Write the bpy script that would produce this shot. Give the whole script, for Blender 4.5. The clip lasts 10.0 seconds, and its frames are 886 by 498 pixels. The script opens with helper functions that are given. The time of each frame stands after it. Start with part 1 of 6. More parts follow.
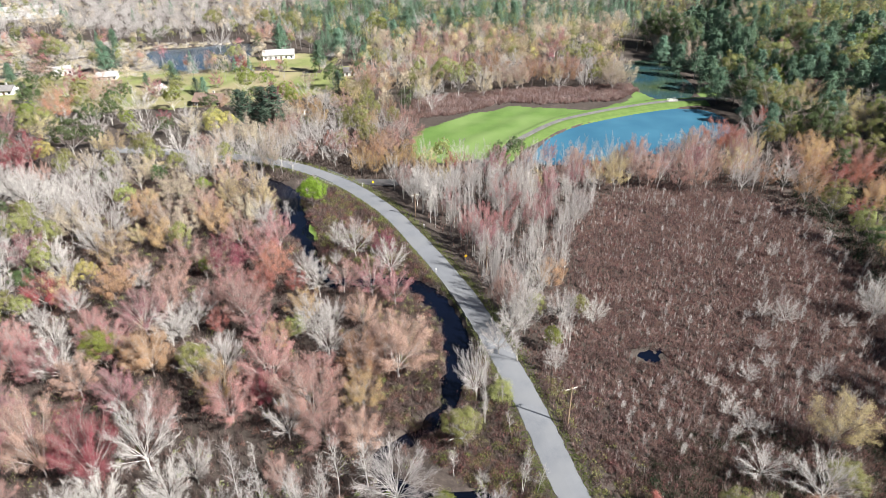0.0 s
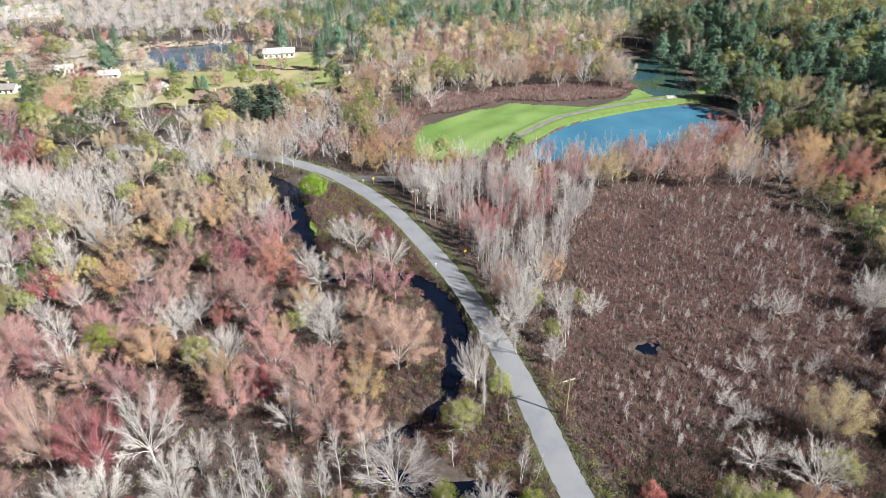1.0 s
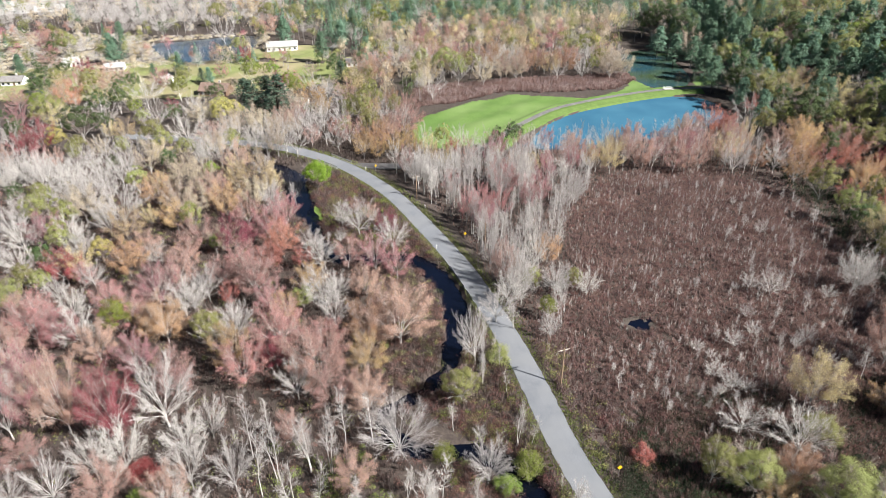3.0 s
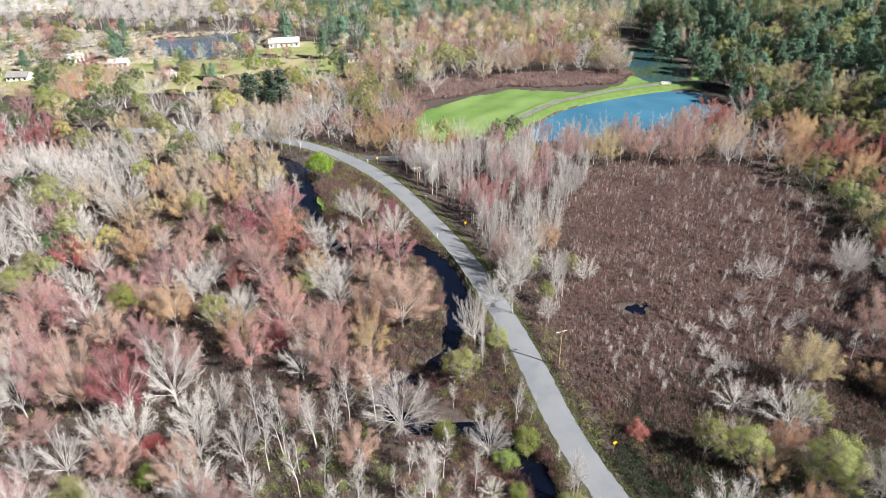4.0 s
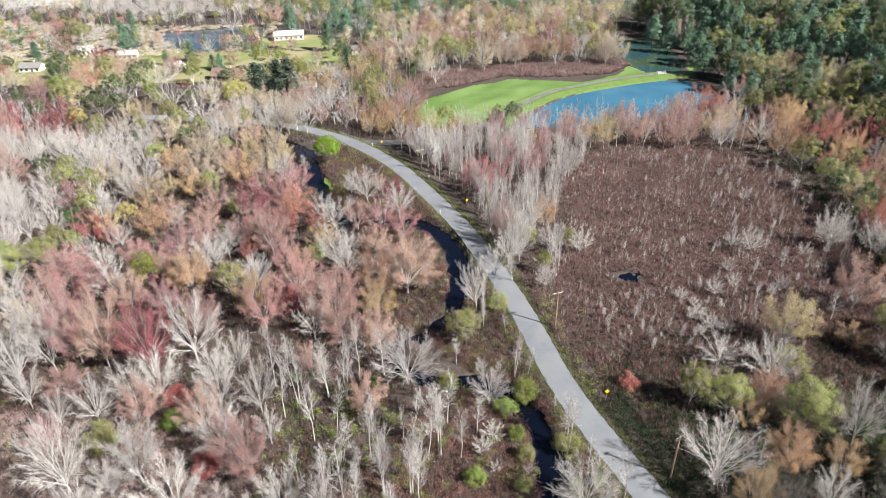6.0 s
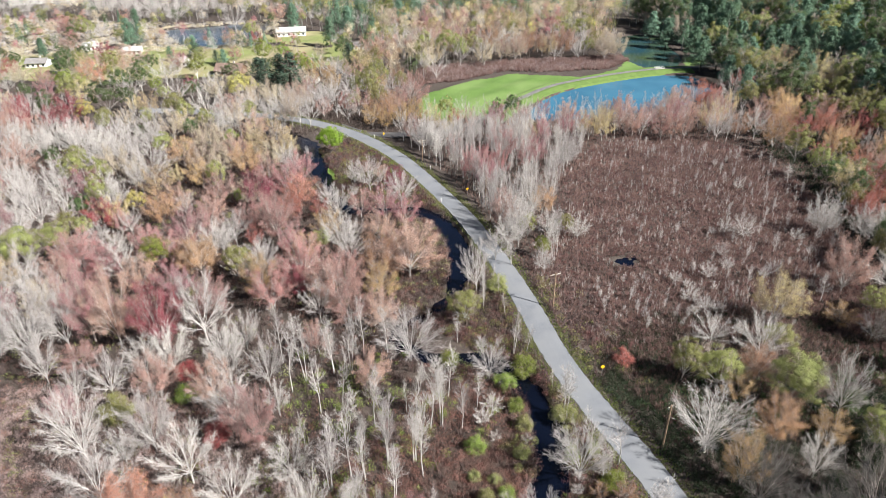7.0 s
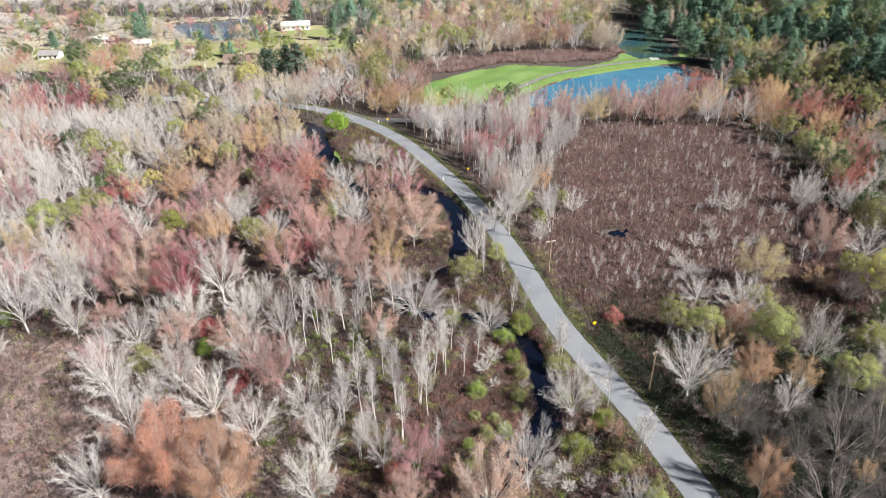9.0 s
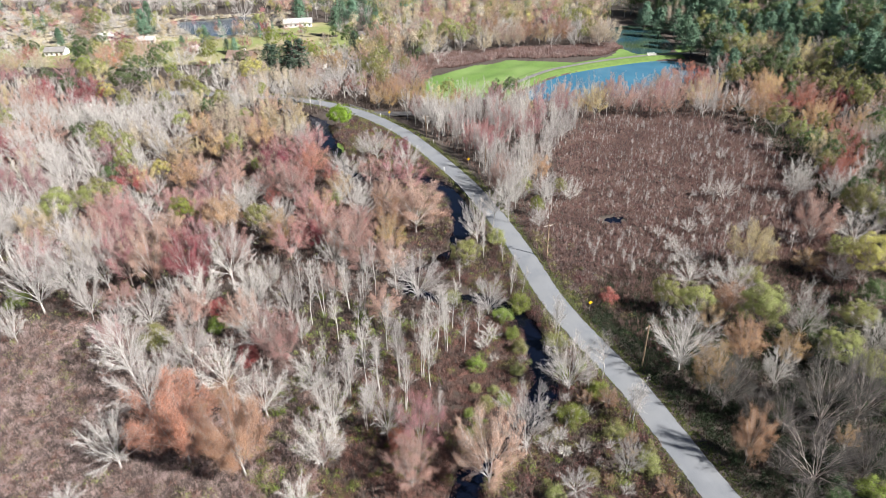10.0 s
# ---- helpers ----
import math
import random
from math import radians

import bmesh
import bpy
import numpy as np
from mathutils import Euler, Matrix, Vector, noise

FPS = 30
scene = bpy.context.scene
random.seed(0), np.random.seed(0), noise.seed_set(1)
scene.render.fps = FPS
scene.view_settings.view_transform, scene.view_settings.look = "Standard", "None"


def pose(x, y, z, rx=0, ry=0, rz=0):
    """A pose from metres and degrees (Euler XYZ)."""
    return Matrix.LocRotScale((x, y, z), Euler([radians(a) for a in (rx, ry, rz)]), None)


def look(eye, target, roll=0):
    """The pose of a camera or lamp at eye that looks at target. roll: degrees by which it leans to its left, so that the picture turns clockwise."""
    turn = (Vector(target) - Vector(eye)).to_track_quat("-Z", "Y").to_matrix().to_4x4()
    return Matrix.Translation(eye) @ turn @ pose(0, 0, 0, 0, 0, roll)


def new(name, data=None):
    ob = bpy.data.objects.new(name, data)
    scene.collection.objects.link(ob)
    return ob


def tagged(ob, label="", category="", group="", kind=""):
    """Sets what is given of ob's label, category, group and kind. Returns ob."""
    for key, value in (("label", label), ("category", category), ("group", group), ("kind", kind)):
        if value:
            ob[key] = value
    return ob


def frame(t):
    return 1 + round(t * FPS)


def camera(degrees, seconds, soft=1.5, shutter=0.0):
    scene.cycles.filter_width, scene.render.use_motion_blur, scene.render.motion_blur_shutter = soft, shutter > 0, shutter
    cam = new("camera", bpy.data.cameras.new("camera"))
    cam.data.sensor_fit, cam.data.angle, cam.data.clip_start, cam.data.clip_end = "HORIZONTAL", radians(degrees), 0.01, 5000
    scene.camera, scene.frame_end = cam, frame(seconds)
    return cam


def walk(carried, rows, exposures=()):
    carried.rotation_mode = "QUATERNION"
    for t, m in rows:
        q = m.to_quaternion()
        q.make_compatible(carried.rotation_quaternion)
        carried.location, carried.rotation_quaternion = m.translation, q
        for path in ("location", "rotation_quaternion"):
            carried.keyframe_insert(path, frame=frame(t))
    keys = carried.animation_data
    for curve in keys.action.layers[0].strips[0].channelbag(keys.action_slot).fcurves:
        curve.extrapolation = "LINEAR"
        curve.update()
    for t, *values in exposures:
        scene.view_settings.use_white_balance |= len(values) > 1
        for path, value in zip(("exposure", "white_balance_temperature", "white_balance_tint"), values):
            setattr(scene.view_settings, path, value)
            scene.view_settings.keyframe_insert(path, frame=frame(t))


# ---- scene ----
cam = camera(69.0, 10.0, soft=0.7)
PATH = [
    (0, (0.00, -0.00, 87.66), (-0.00, 86.72, 37.86), -0.42),
    (0.5, (0.30, -0.75, 87.54), (0.20, 85.94, 37.70), -0.50),
    (1, (0.26, -1.73, 87.47), (0.14, 84.92, 37.55), -0.56),
    (1.5, (0.22, -3.03, 87.39), (0.07, 83.57, 37.39), -0.59),
    (2, (0.28, -4.65, 87.26), (0.09, 81.90, 37.17), -0.58),
    (3.5, (0.29, -10.65, 86.25), (0.01, 75.79, 35.97), -0.63),
    (4, (0.21, -12.95, 85.91), (-0.10, 73.46, 35.58), -0.65),
    (4.5, (-0.03, -15.56, 85.41), (-0.34, 70.82, 35.04), -0.67),
    (5, (-0.16, -18.18, 84.86), (-0.51, 68.22, 34.52), -0.69),
    (5.5, (-0.28, -20.71, 84.43), (-0.66, 65.71, 34.11), -0.70),
    (7, (-0.68, -29.01, 82.99), (-1.11, 57.43, 32.71), -0.73),
    (7.5, (-0.83, -31.84, 82.53), (-1.25, 54.61, 32.27), -0.75),
    (8, (-1.05, -34.69, 82.11), (-1.47, 51.76, 31.85), -0.78),
    (8.5, (-1.18, -37.64, 81.70), (-1.59, 48.83, 31.47), -0.78),
    (9, (-1.24, -40.56, 81.29), (-1.69, 45.93, 31.09), -0.77),
    (9.5, (-1.46, -43.59, 80.87), (-1.93, 42.90, 30.69), -0.83),
    (10, (-1.49, -46.65, 80.51), (-1.99, 39.86, 30.34), -0.86),
]
walk(cam, [(t, look(eye, target, roll)) for t, eye, target, roll in PATH])

# ---- light ----
SUN_AZ, SUN_EL = radians(118), radians(40)   # clockwise from straight ahead (+y)
world = bpy.data.worlds.new("sky")
scene.world = world
world.use_nodes = True
wn = world.node_tree.nodes
sky = wn.new("ShaderNodeTexSky")
sky.sky_type, sky.sun_disc = "NISHITA", False
sky.sun_elevation, sky.sun_rotation = SUN_EL, SUN_AZ
sky.dust_density, sky.ozone_density = 1.0, 2.0
world.node_tree.links.new(sky.outputs[0], wn["Background"].inputs[0])
wn["Background"].inputs[1].default_value = 0.026
sun_data = bpy.data.lights.new("sun", "SUN")
sun_data.energy, sun_data.angle, sun_data.color = 5.0, radians(0.6), (1.0, 0.98, 0.95)
sun = new("sun", sun_data)
SUN_DIR = Vector((math.sin(SUN_AZ) * math.cos(SUN_EL), math.cos(SUN_AZ) * math.cos(SUN_EL), math.sin(SUN_EL)))
sun.matrix_world = look(SUN_DIR * 400, (0, 0, 0))
scene.view_settings.exposure = 1.35

rng = random.Random(11)
nrng = np.random.default_rng(5)


# ---- materials ----
def blank(name):
    m = bpy.data.materials.new(name)
    m.use_nodes = True
    nt = m.node_tree
    return m, nt, nt.nodes["Principled BSDF"]


def ramp(nt, source, stops):
    r = nt.nodes.new("ShaderNodeValToRGB")
    e = r.color_ramp.elements
    while len(e) < len(stops):
        e.new(0.5)
    for k, (at, c) in enumerate(stops):
        e[k].position, e[k].color = at, (*c, 1)
    nt.links.new(source, r.inputs[0])
    return r.outputs[0]


def noise_tex(nt, scale, detail=4.0, rough=0.6, place="Position"):
    n = nt.nodes.new("ShaderNodeTexNoise")
    n.inputs["Scale"].default_value, n.inputs["Detail"].default_value = scale, detail
    n.inputs["Roughness"].default_value = rough
    if place == "Position":
        g = nt.nodes.new("ShaderNodeNewGeometry")
        nt.links.new(g.outputs["Position"], n.inputs["Vector"])
    else:
        g = nt.nodes.new("ShaderNodeTexCoord")
        nt.links.new(g.outputs["Object"], n.inputs["Vector"])
    return n.outputs["Fac"]


def mixed(nt, fac, a, b, how="MIX"):
    m = nt.nodes.new("ShaderNodeMix")
    m.data_type, m.blend_type = "RGBA", how
    for slot, v in ((0, fac), (6, a), (7, b)):
        if isinstance(v, (int, float)):
            m.inputs[slot].default_value = v
        elif isinstance(v, tuple):
            m.inputs[slot].default_value = (*v, 1)
        else:
            nt.links.new(v, m.inputs[slot])
    return m.outputs[2]


def bumped(nt, bsdf, height, strength, distance):
    b = nt.nodes.new("ShaderNodeBump")
    b.inputs["Strength"].default_value, b.inputs["Distance"].default_value = strength, distance
    nt.links.new(height, b.inputs["Height"])
    nt.links.new(b.outputs[0], bsdf.inputs["Normal"])


def leaf_mat(name, dark, mid, light, through_light=0.35):
    """Foliage: tone differs leaf by leaf and tree by tree; light passes through the leaves."""
    m, nt, bsdf = blank(name)
    g = nt.nodes.new("ShaderNodeNewGeometry")
    dark, light = (tuple(0.35 * p + 0.65 * q for p, q in zip(c, mid)) for c in (dark, light))
    tone = ramp(nt, g.outputs["Random Per Island"], [(0.0, dark), (0.5, mid), (1.0, light)])
    info = nt.nodes.new("ShaderNodeObjectInfo")
    shift = nt.nodes.new("ShaderNodeHueSaturation")
    for slot, low, high in (("Hue", 0.48, 0.52), ("Value", 0.78, 1.2)):
        r = nt.nodes.new("ShaderNodeMapRange")
        r.inputs[3].default_value, r.inputs[4].default_value = low, high
        nt.links.new(info.outputs["Random"], r.inputs[0])
        nt.links.new(r.outputs[0], shift.inputs[slot])
    stand = ramp(nt, noise_tex(nt, 0.11, 2, 0.5), [(0.3, (0.84, 0.82, 0.82)), (0.7, (1.15, 1.15, 1.13))])
    nt.links.new(mixed(nt, 1.0, tone, stand, "MULTIPLY"), shift.inputs["Color"])
    nt.links.new(shift.outputs[0], bsdf.inputs["Base Color"])
    bsdf.inputs["Roughness"].default_value = 0.6
    bsdf.inputs["Specular IOR Level"].default_value = 0.25
    t = nt.nodes.new("ShaderNodeBsdfTranslucent")
    nt.links.new(shift.outputs[0], t.inputs[0])
    mix = nt.nodes.new("ShaderNodeMixShader")
    mix.inputs[0].default_value = through_light
    nt.links.new(bsdf.outputs[0], mix.inputs[1])
    nt.links.new(t.outputs[0], mix.inputs[2])
    nt.links.new(mix.outputs[0], nt.nodes["Material Output"].inputs[0])
    return m


def bark_mat(name, dark, light):
    m, nt, bsdf = blank(name)
    n = noise_tex(nt, 1.4, 5, 0.7, "Object")
    tone = ramp(nt, n, [(0.3, dark), (0.65, light)])
    info = nt.nodes.new("ShaderNodeObjectInfo")
    r = nt.nodes.new("ShaderNodeMapRange")
    r.inputs[3].default_value, r.inputs[4].default_value = 0.65, 1.15
    nt.links.new(info.outputs["Random"], r.inputs[0])
    shift = nt.nodes.new("ShaderNodeHueSaturation")
    nt.links.new(r.outputs[0], shift.inputs["Value"])
    nt.links.new(tone, shift.inputs["Color"])
    nt.links.new(shift.outputs[0], bsdf.inputs["Base Color"])
    bsdf.inputs["Roughness"].default_value = 0.85
    return m


def surface(name, stops, scale=0.6, fine=6.0, rough=0.9, bump=0.4, depth=0.05, patch=None):
    """A ground or wall surface: broad patches, finer grain and relief."""
    m, nt, bsdf = blank(name)
    a = noise_tex(nt, scale, 5, 0.65)
    b = noise_tex(nt, fine, 6, 0.7)
    tone = ramp(nt, a, stops)
    grain = ramp(nt, b, [(0.25, (0.62, 0.62, 0.62)), (0.75, (1.25, 1.22, 1.18))])
    col = mixed(nt, 1.0, tone, grain, "MULTIPLY")
    if patch:
        big = ramp(nt, noise_tex(nt, patch[0], 3, 0.5), [(0.42, (0, 0, 0)), (0.62, (1, 1, 1))])
        col = mixed(nt, big, col, patch[1])
    nt.links.new(col, bsdf.inputs["Base Color"])
    bsdf.inputs["Roughness"].default_value = rough
    bsdf.inputs["Specular IOR Level"].default_value = 0.25
    bumped(nt, bsdf, b, bump, depth)
    return m


# two base tones mixed by noise; the ponds' tones hold reflected sky and trees
def water_mat(name, shallow, deep, ripple=0.03):
    m, nt, bsdf = blank(name)
    n = noise_tex(nt, 0.06, 3, 0.5)
    nt.links.new(ramp(nt, n, [(0.35, deep), (0.7, shallow)]), bsdf.inputs["Base Color"])
    bsdf.inputs["Roughness"].default_value = 0.06
    bsdf.inputs["IOR"].default_value = 1.33
    bumped(nt, bsdf, noise_tex(nt, 1.6, 3, 0.5), ripple, 0.05)
    return m


def paint(name, color, rough=0.5, metal=0.0, wear=0.12):
    m, nt, bsdf = blank(name)
    n = noise_tex(nt, 2.5, 5, 0.7, "Object")
    worn = tuple(c * (1 - 2.2 * wear) for c in color)
    nt.links.new(ramp(nt, n, [(0.25, worn), (0.6, color)]), bsdf.inputs["Base Color"])
    bsdf.inputs["Roughness"].default_value, bsdf.inputs["Metallic"].default_value = rough, metal
    return m


LEAF = {
    "salmon": leaf_mat("salmon_leaves", (0.34, 0.19, 0.155), (0.455, 0.27, 0.228), (0.55, 0.37, 0.325)),
    "pink": leaf_mat("pink_leaves", (0.31, 0.12, 0.135), (0.43, 0.195, 0.21), (0.53, 0.31, 0.31)),
    "crimson": leaf_mat("crimson_leaves", (0.17, 0.035, 0.05), (0.3, 0.07, 0.095), (0.4, 0.14, 0.15)),
    "red": leaf_mat("red_leaves", (0.32, 0.11, 0.085), (0.44, 0.165, 0.13), (0.51, 0.25, 0.2)),
    "russet": leaf_mat("russet_leaves", (0.33, 0.125, 0.09), (0.46, 0.2, 0.15), (0.53, 0.29, 0.22)),
    "orange": leaf_mat("orange_leaves", (0.44, 0.27, 0.14), (0.55, 0.36, 0.205), (0.61, 0.44, 0.28)),
    "tan": leaf_mat("tan_leaves", (0.28, 0.165, 0.08), (0.4, 0.25, 0.125), (0.5, 0.34, 0.19)),
    "gold": leaf_mat("gold_leaves", (0.44, 0.35, 0.16), (0.57, 0.465, 0.25), (0.63, 0.54, 0.34)),
    "yellow": leaf_mat("yellow_leaves", (0.38, 0.35, 0.09), (0.5, 0.465, 0.155), (0.57, 0.54, 0.26)),
    "olive": leaf_mat("olive_leaves", (0.16, 0.175, 0.055), (0.265, 0.275, 0.1), (0.37, 0.37, 0.17)),
    "lime": leaf_mat("lime_leaves", (0.12, 0.16, 0.03), (0.21, 0.26, 0.055), (0.31, 0.34, 0.1)),
    "green": leaf_mat("green_leaves", (0.13, 0.28, 0.03), (0.24, 0.44, 0.05), (0.36, 0.54, 0.09)),
    "leafgreen": leaf_mat("dull_green_leaves", (0.04, 0.07, 0.028), (0.08, 0.12, 0.047), (0.15, 0.195, 0.08)),
    "pine": leaf_mat("pine_needles", (0.06, 0.125, 0.085), (0.135, 0.225, 0.15), (0.25, 0.34, 0.225), 0.25),
    "spruce": leaf_mat("spruce_needles", (0.03, 0.055, 0.04), (0.06, 0.095, 0.065), (0.11, 0.15, 0.10), 0.15),
    "twig": leaf_mat("grey_twigs", (0.32, 0.295, 0.28), (0.475, 0.445, 0.425), (0.6, 0.565, 0.545), 0.2),
    # grey twigs of the south-east corner, darkened further for its shade
    "dimtwig": leaf_mat("shade_dimmed_grey_twigs", (0.09, 0.08, 0.075), (0.14, 0.127, 0.12), (0.21, 0.195, 0.185), 0.2),
    "warmtwig": leaf_mat("reddish_twigs", (0.26, 0.205, 0.18), (0.375, 0.305, 0.275), (0.49, 0.415, 0.38), 0.2),
    "blush": leaf_mat("faded_beige_leaves", (0.42, 0.345, 0.25), (0.53, 0.45, 0.335), (0.6, 0.53, 0.42)),
    "marsh": leaf_mat("marsh_stems", (0.12, 0.065, 0.06), (0.225, 0.14, 0.13), (0.38, 0.285, 0.26), 0.2),
    "brush": leaf_mat("brush_stems", (0.065, 0.047, 0.043), (0.125, 0.093, 0.085), (0.23, 0.185, 0.17), 0.2),
    "duff": leaf_mat("brown_bush_leaves", (0.055, 0.036, 0.033), (0.11, 0.074, 0.068), (0.2, 0.145, 0.132), 0.25),
    "rust": leaf_mat("rust_bush_leaves", (0.12, 0.055, 0.05), (0.215, 0.105, 0.09), (0.33, 0.19, 0.16), 0.25),
    "heath": leaf_mat("clearing_stems", (0.235, 0.17, 0.158), (0.415, 0.315, 0.295), (0.53, 0.43, 0.405), 0.2),
    # near-black green: shade under and between plants is put into the colour
    "shade": leaf_mat("shade_darkened_green_leaves", (0.012, 0.022, 0.01), (0.024, 0.04, 0.017), (0.05, 0.07, 0.032), 0.2),
    "grass": leaf_mat("verge_grass", (0.10, 0.13, 0.035), (0.19, 0.215, 0.07), (0.33, 0.31, 0.15), 0.2),
}
PALE_BARK = bark_mat("pale_bark", (0.36, 0.335, 0.315), (0.68, 0.65, 0.615))
GREY_BARK = bark_mat("grey_bark", (0.18, 0.15, 0.135), (0.38, 0.33, 0.295))
DARK_BARK = bark_mat("dark_bark", (0.06, 0.05, 0.04), (0.15, 0.12, 0.10))

FLOOR = surface("leaf_litter", [(0.25, (0.035, 0.028, 0.025)), (0.5, (0.072, 0.057, 0.05)), (0.8, (0.135, 0.11, 0.096))], 0.5, 3.2, bump=0.8, depth=0.25, patch=(0.03, (0.062, 0.05, 0.042)))
GRASS = surface("meadow_grass", [(0.3, (0.085, 0.155, 0.036)), (0.7, (0.12, 0.20, 0.05))], 0.08, 3.0, 0.9, 0.3, 0.04, patch=(0.035, (0.14, 0.205, 0.065)))
LAWN = surface("autumn_lawn", [(0.3, (0.15, 0.18, 0.065)), (0.7, (0.21, 0.235, 0.09))], 0.1, 2.0, patch=(0.04, (0.26, 0.22, 0.13)))
ASPHALT = surface("worn_asphalt", [(0.3, (0.14, 0.15, 0.168)), (0.7, (0.19, 0.2, 0.218))], 0.25, 9.0, 0.85, 0.2, 0.01, patch=(0.12, (0.175, 0.18, 0.188)))
TARMAC = surface("dark_tarmac", [(0.3, (0.07, 0.07, 0.075)), (0.7, (0.13, 0.125, 0.125))], 0.3, 9.0, 0.85, 0.2, 0.01)
GRAVEL = surface("grey_gravel", [(0.3, (0.12, 0.12, 0.115)), (0.7, (0.20, 0.195, 0.185))], 0.5, 8.0)
# the reflected sky's blue is put into the ponds' base colours
POND = water_mat("pond_water", (0.05, 0.15, 0.22), (0.035, 0.115, 0.18), 0.01)
POND_FAR = water_mat("far_pond_water", (0.05, 0.08, 0.12), (0.03, 0.045, 0.06))
# olive and blue patches stand in for mirrored trees and sky
POND_UP = water_mat("upper_pond_water", (0.045, 0.065, 0.025), (0.02, 0.055, 0.07), 0.01)
STREAM = water_mat("stream_water", (0.003, 0.005, 0.013), (0.002, 0.003, 0.007), 0.004)
BANK_GRASS = surface("rough_bank_grass", [(0.3, (0.085, 0.14, 0.035)), (0.7, (0.125, 0.19, 0.05))], 0.3, 3.0)
ALGAE = surface("duckweed", [(0.3, (0.08, 0.13, 0.03)), (0.7, (0.15, 0.23, 0.045))], 1.2, 6.0)
WHITE = paint("white_paint", (0.78, 0.77, 0.75))
CREAM = paint("cream_siding", (0.62, 0.58, 0.50))
BROWN = paint("brown_boards", (0.16, 0.10, 0.07))
ROOF_GREY = surface("grey_shingles", [(0.3, (0.16, 0.15, 0.15)), (0.7, (0.27, 0.26, 0.25))], 0.8, 5.0)
ROOF_BROWN = surface("brown_shingles", [(0.3, (0.14, 0.10, 0.085)), (0.7, (0.24, 0.17, 0.14))], 0.8, 5.0)
ROOF_PALE = surface("pale_roof", [(0.3, (0.36, 0.355, 0.35)), (0.7, (0.48, 0.47, 0.46))], 0.5, 4.0, 0.6)
GLASS = paint("window_glass", (0.03, 0.035, 0.045), 0.08, 0.0, 0.05)
POLE_WOOD = paint("pole_timber", (0.36, 0.25, 0.17), 0.85, 0.0, 0.2)
ARM_WOOD = paint("weathered_crossarm", (0.62, 0.56, 0.48), 0.8, 0.0, 0.15)
STEEL = paint("galvanised_steel", (0.55, 0.56, 0.57), 0.4, 0.8)
SIGN_YELLOW = paint("sign_yellow", (0.80, 0.52, 0.02), 0.45)
CERAMIC = paint("brown_ceramic", (0.18, 0.10, 0.07), 0.25)
CONCRETE = surface("concrete", [(0.3, (0.34, 0.33, 0.31)), (0.7, (0.50, 0.48, 0.45))], 0.8, 6.0)


# ---- mesh helpers ----
def link_mesh(name, verts, faces, mats, parent=None, label="", indices=None):
    me = bpy.data.meshes.new(name)
    if isinstance(faces, np.ndarray):
        n, k = faces.shape
        me.vertices.add(len(verts))
        me.vertices.foreach_set("co", np.asarray(verts, np.float32).ravel())
        me.loops.add(n * k)
        me.loops.foreach_set("vertex_index", faces.astype(np.int32).ravel())
        me.polygons.add(n)
        me.polygons.foreach_set("loop_start", np.arange(0, n * k, k, dtype=np.int32))
    else:
        me.from_pydata(verts, [], faces)
    for m in mats if isinstance(mats, (list, tuple)) else [mats]:
        me.materials.append(m)
    if indices is not None:
        me.polygons.foreach_set("material_index", indices)
    me.update(calc_edges=True)
    ob = new(name, me)
    if parent:
        ob.parent = parent
    if label:
        ob["label"] = label
    return ob


def part(name, bm, material, parent, label=""):
    me = bpy.data.meshes.new(name)
    bm.to_mesh(me)
    bm.free()
    me.materials.append(material)
    ob = new(name, me)
    if parent:
        ob.parent = parent
    if label:
        ob["label"] = label
    return ob


def box(cx, cy, cz, sx, sy, sz, bevel=0.0, rz=0.0):
    bm = bmesh.new()
    bmesh.ops.create_cube(bm, size=1.0, matrix=pose(cx, cy, cz, 0, 0, rz) @ Matrix.Diagonal((sx, sy, sz, 1)))
    if bevel:
        bmesh.ops.bevel(bm, geom=bm.edges[:], offset=bevel, segments=1, affect="EDGES")
    return bm


def rod(p, q, r0, r1, sides=8):
    bm = bmesh.new()
    p, q = Vector(p), Vector(q)
    turn = (q - p).to_track_quat("Z", "Y").to_matrix().to_4x4()
    bmesh.ops.create_cone(bm, cap_ends=True, segments=sides, radius1=r0, radius2=r1, depth=(q - p).length,
                          matrix=Matrix.Translation((p + q) / 2) @ turn)
    return bm


def spline(points, step=1.0, closed=False):
    """A smooth line through a few control points, as an array of places about one step apart."""
    p = [np.array(q, float) for q in points]
    n = len(p)
    out = []
    for k in range(n if closed else n - 1):
        a, b, c, d = (p[(k + j) % n] if closed else p[min(max(k + j, 0), n - 1)] for j in (-1, 0, 1, 2))
        m = max(2, int(np.linalg.norm(c - b) / step))
        for s in np.arange(m) / m:
            out.append(0.5 * (2 * b + (c - a) * s + (2 * a - 5 * b + 4 * c - d) * s * s + (3 * b - a - 3 * c + d) * s ** 3))
    if not closed:
        out.append(p[-1])
    return np.array(out)


def away(xy, line):
    """Distance from each place to the nearest point of a line."""
    xy = np.atleast_2d(np.asarray(xy, float))
    best = np.empty(len(xy))
    for k in range(0, len(xy), 4000):
        d = xy[k:k + 4000, None, :] - line[None, :, :]
        best[k:k + 4000] = np.sqrt((d ** 2).sum(2).min(1))
    return best


def inside(xy, ring):
    xy = np.atleast_2d(np.asarray(xy, float))
    x, y = xy[:, 0], xy[:, 1]
    hit = np.zeros(len(xy), bool)
    for (x0, y0), (x1, y1) in zip(ring, np.roll(ring, -1, 0)):
        if y0 != y1:
            hit ^= ((y0 > y) != (y1 > y)) & (x < (x1 - x0) * (y - y0) / (y1 - y0) + x0)
    return hit


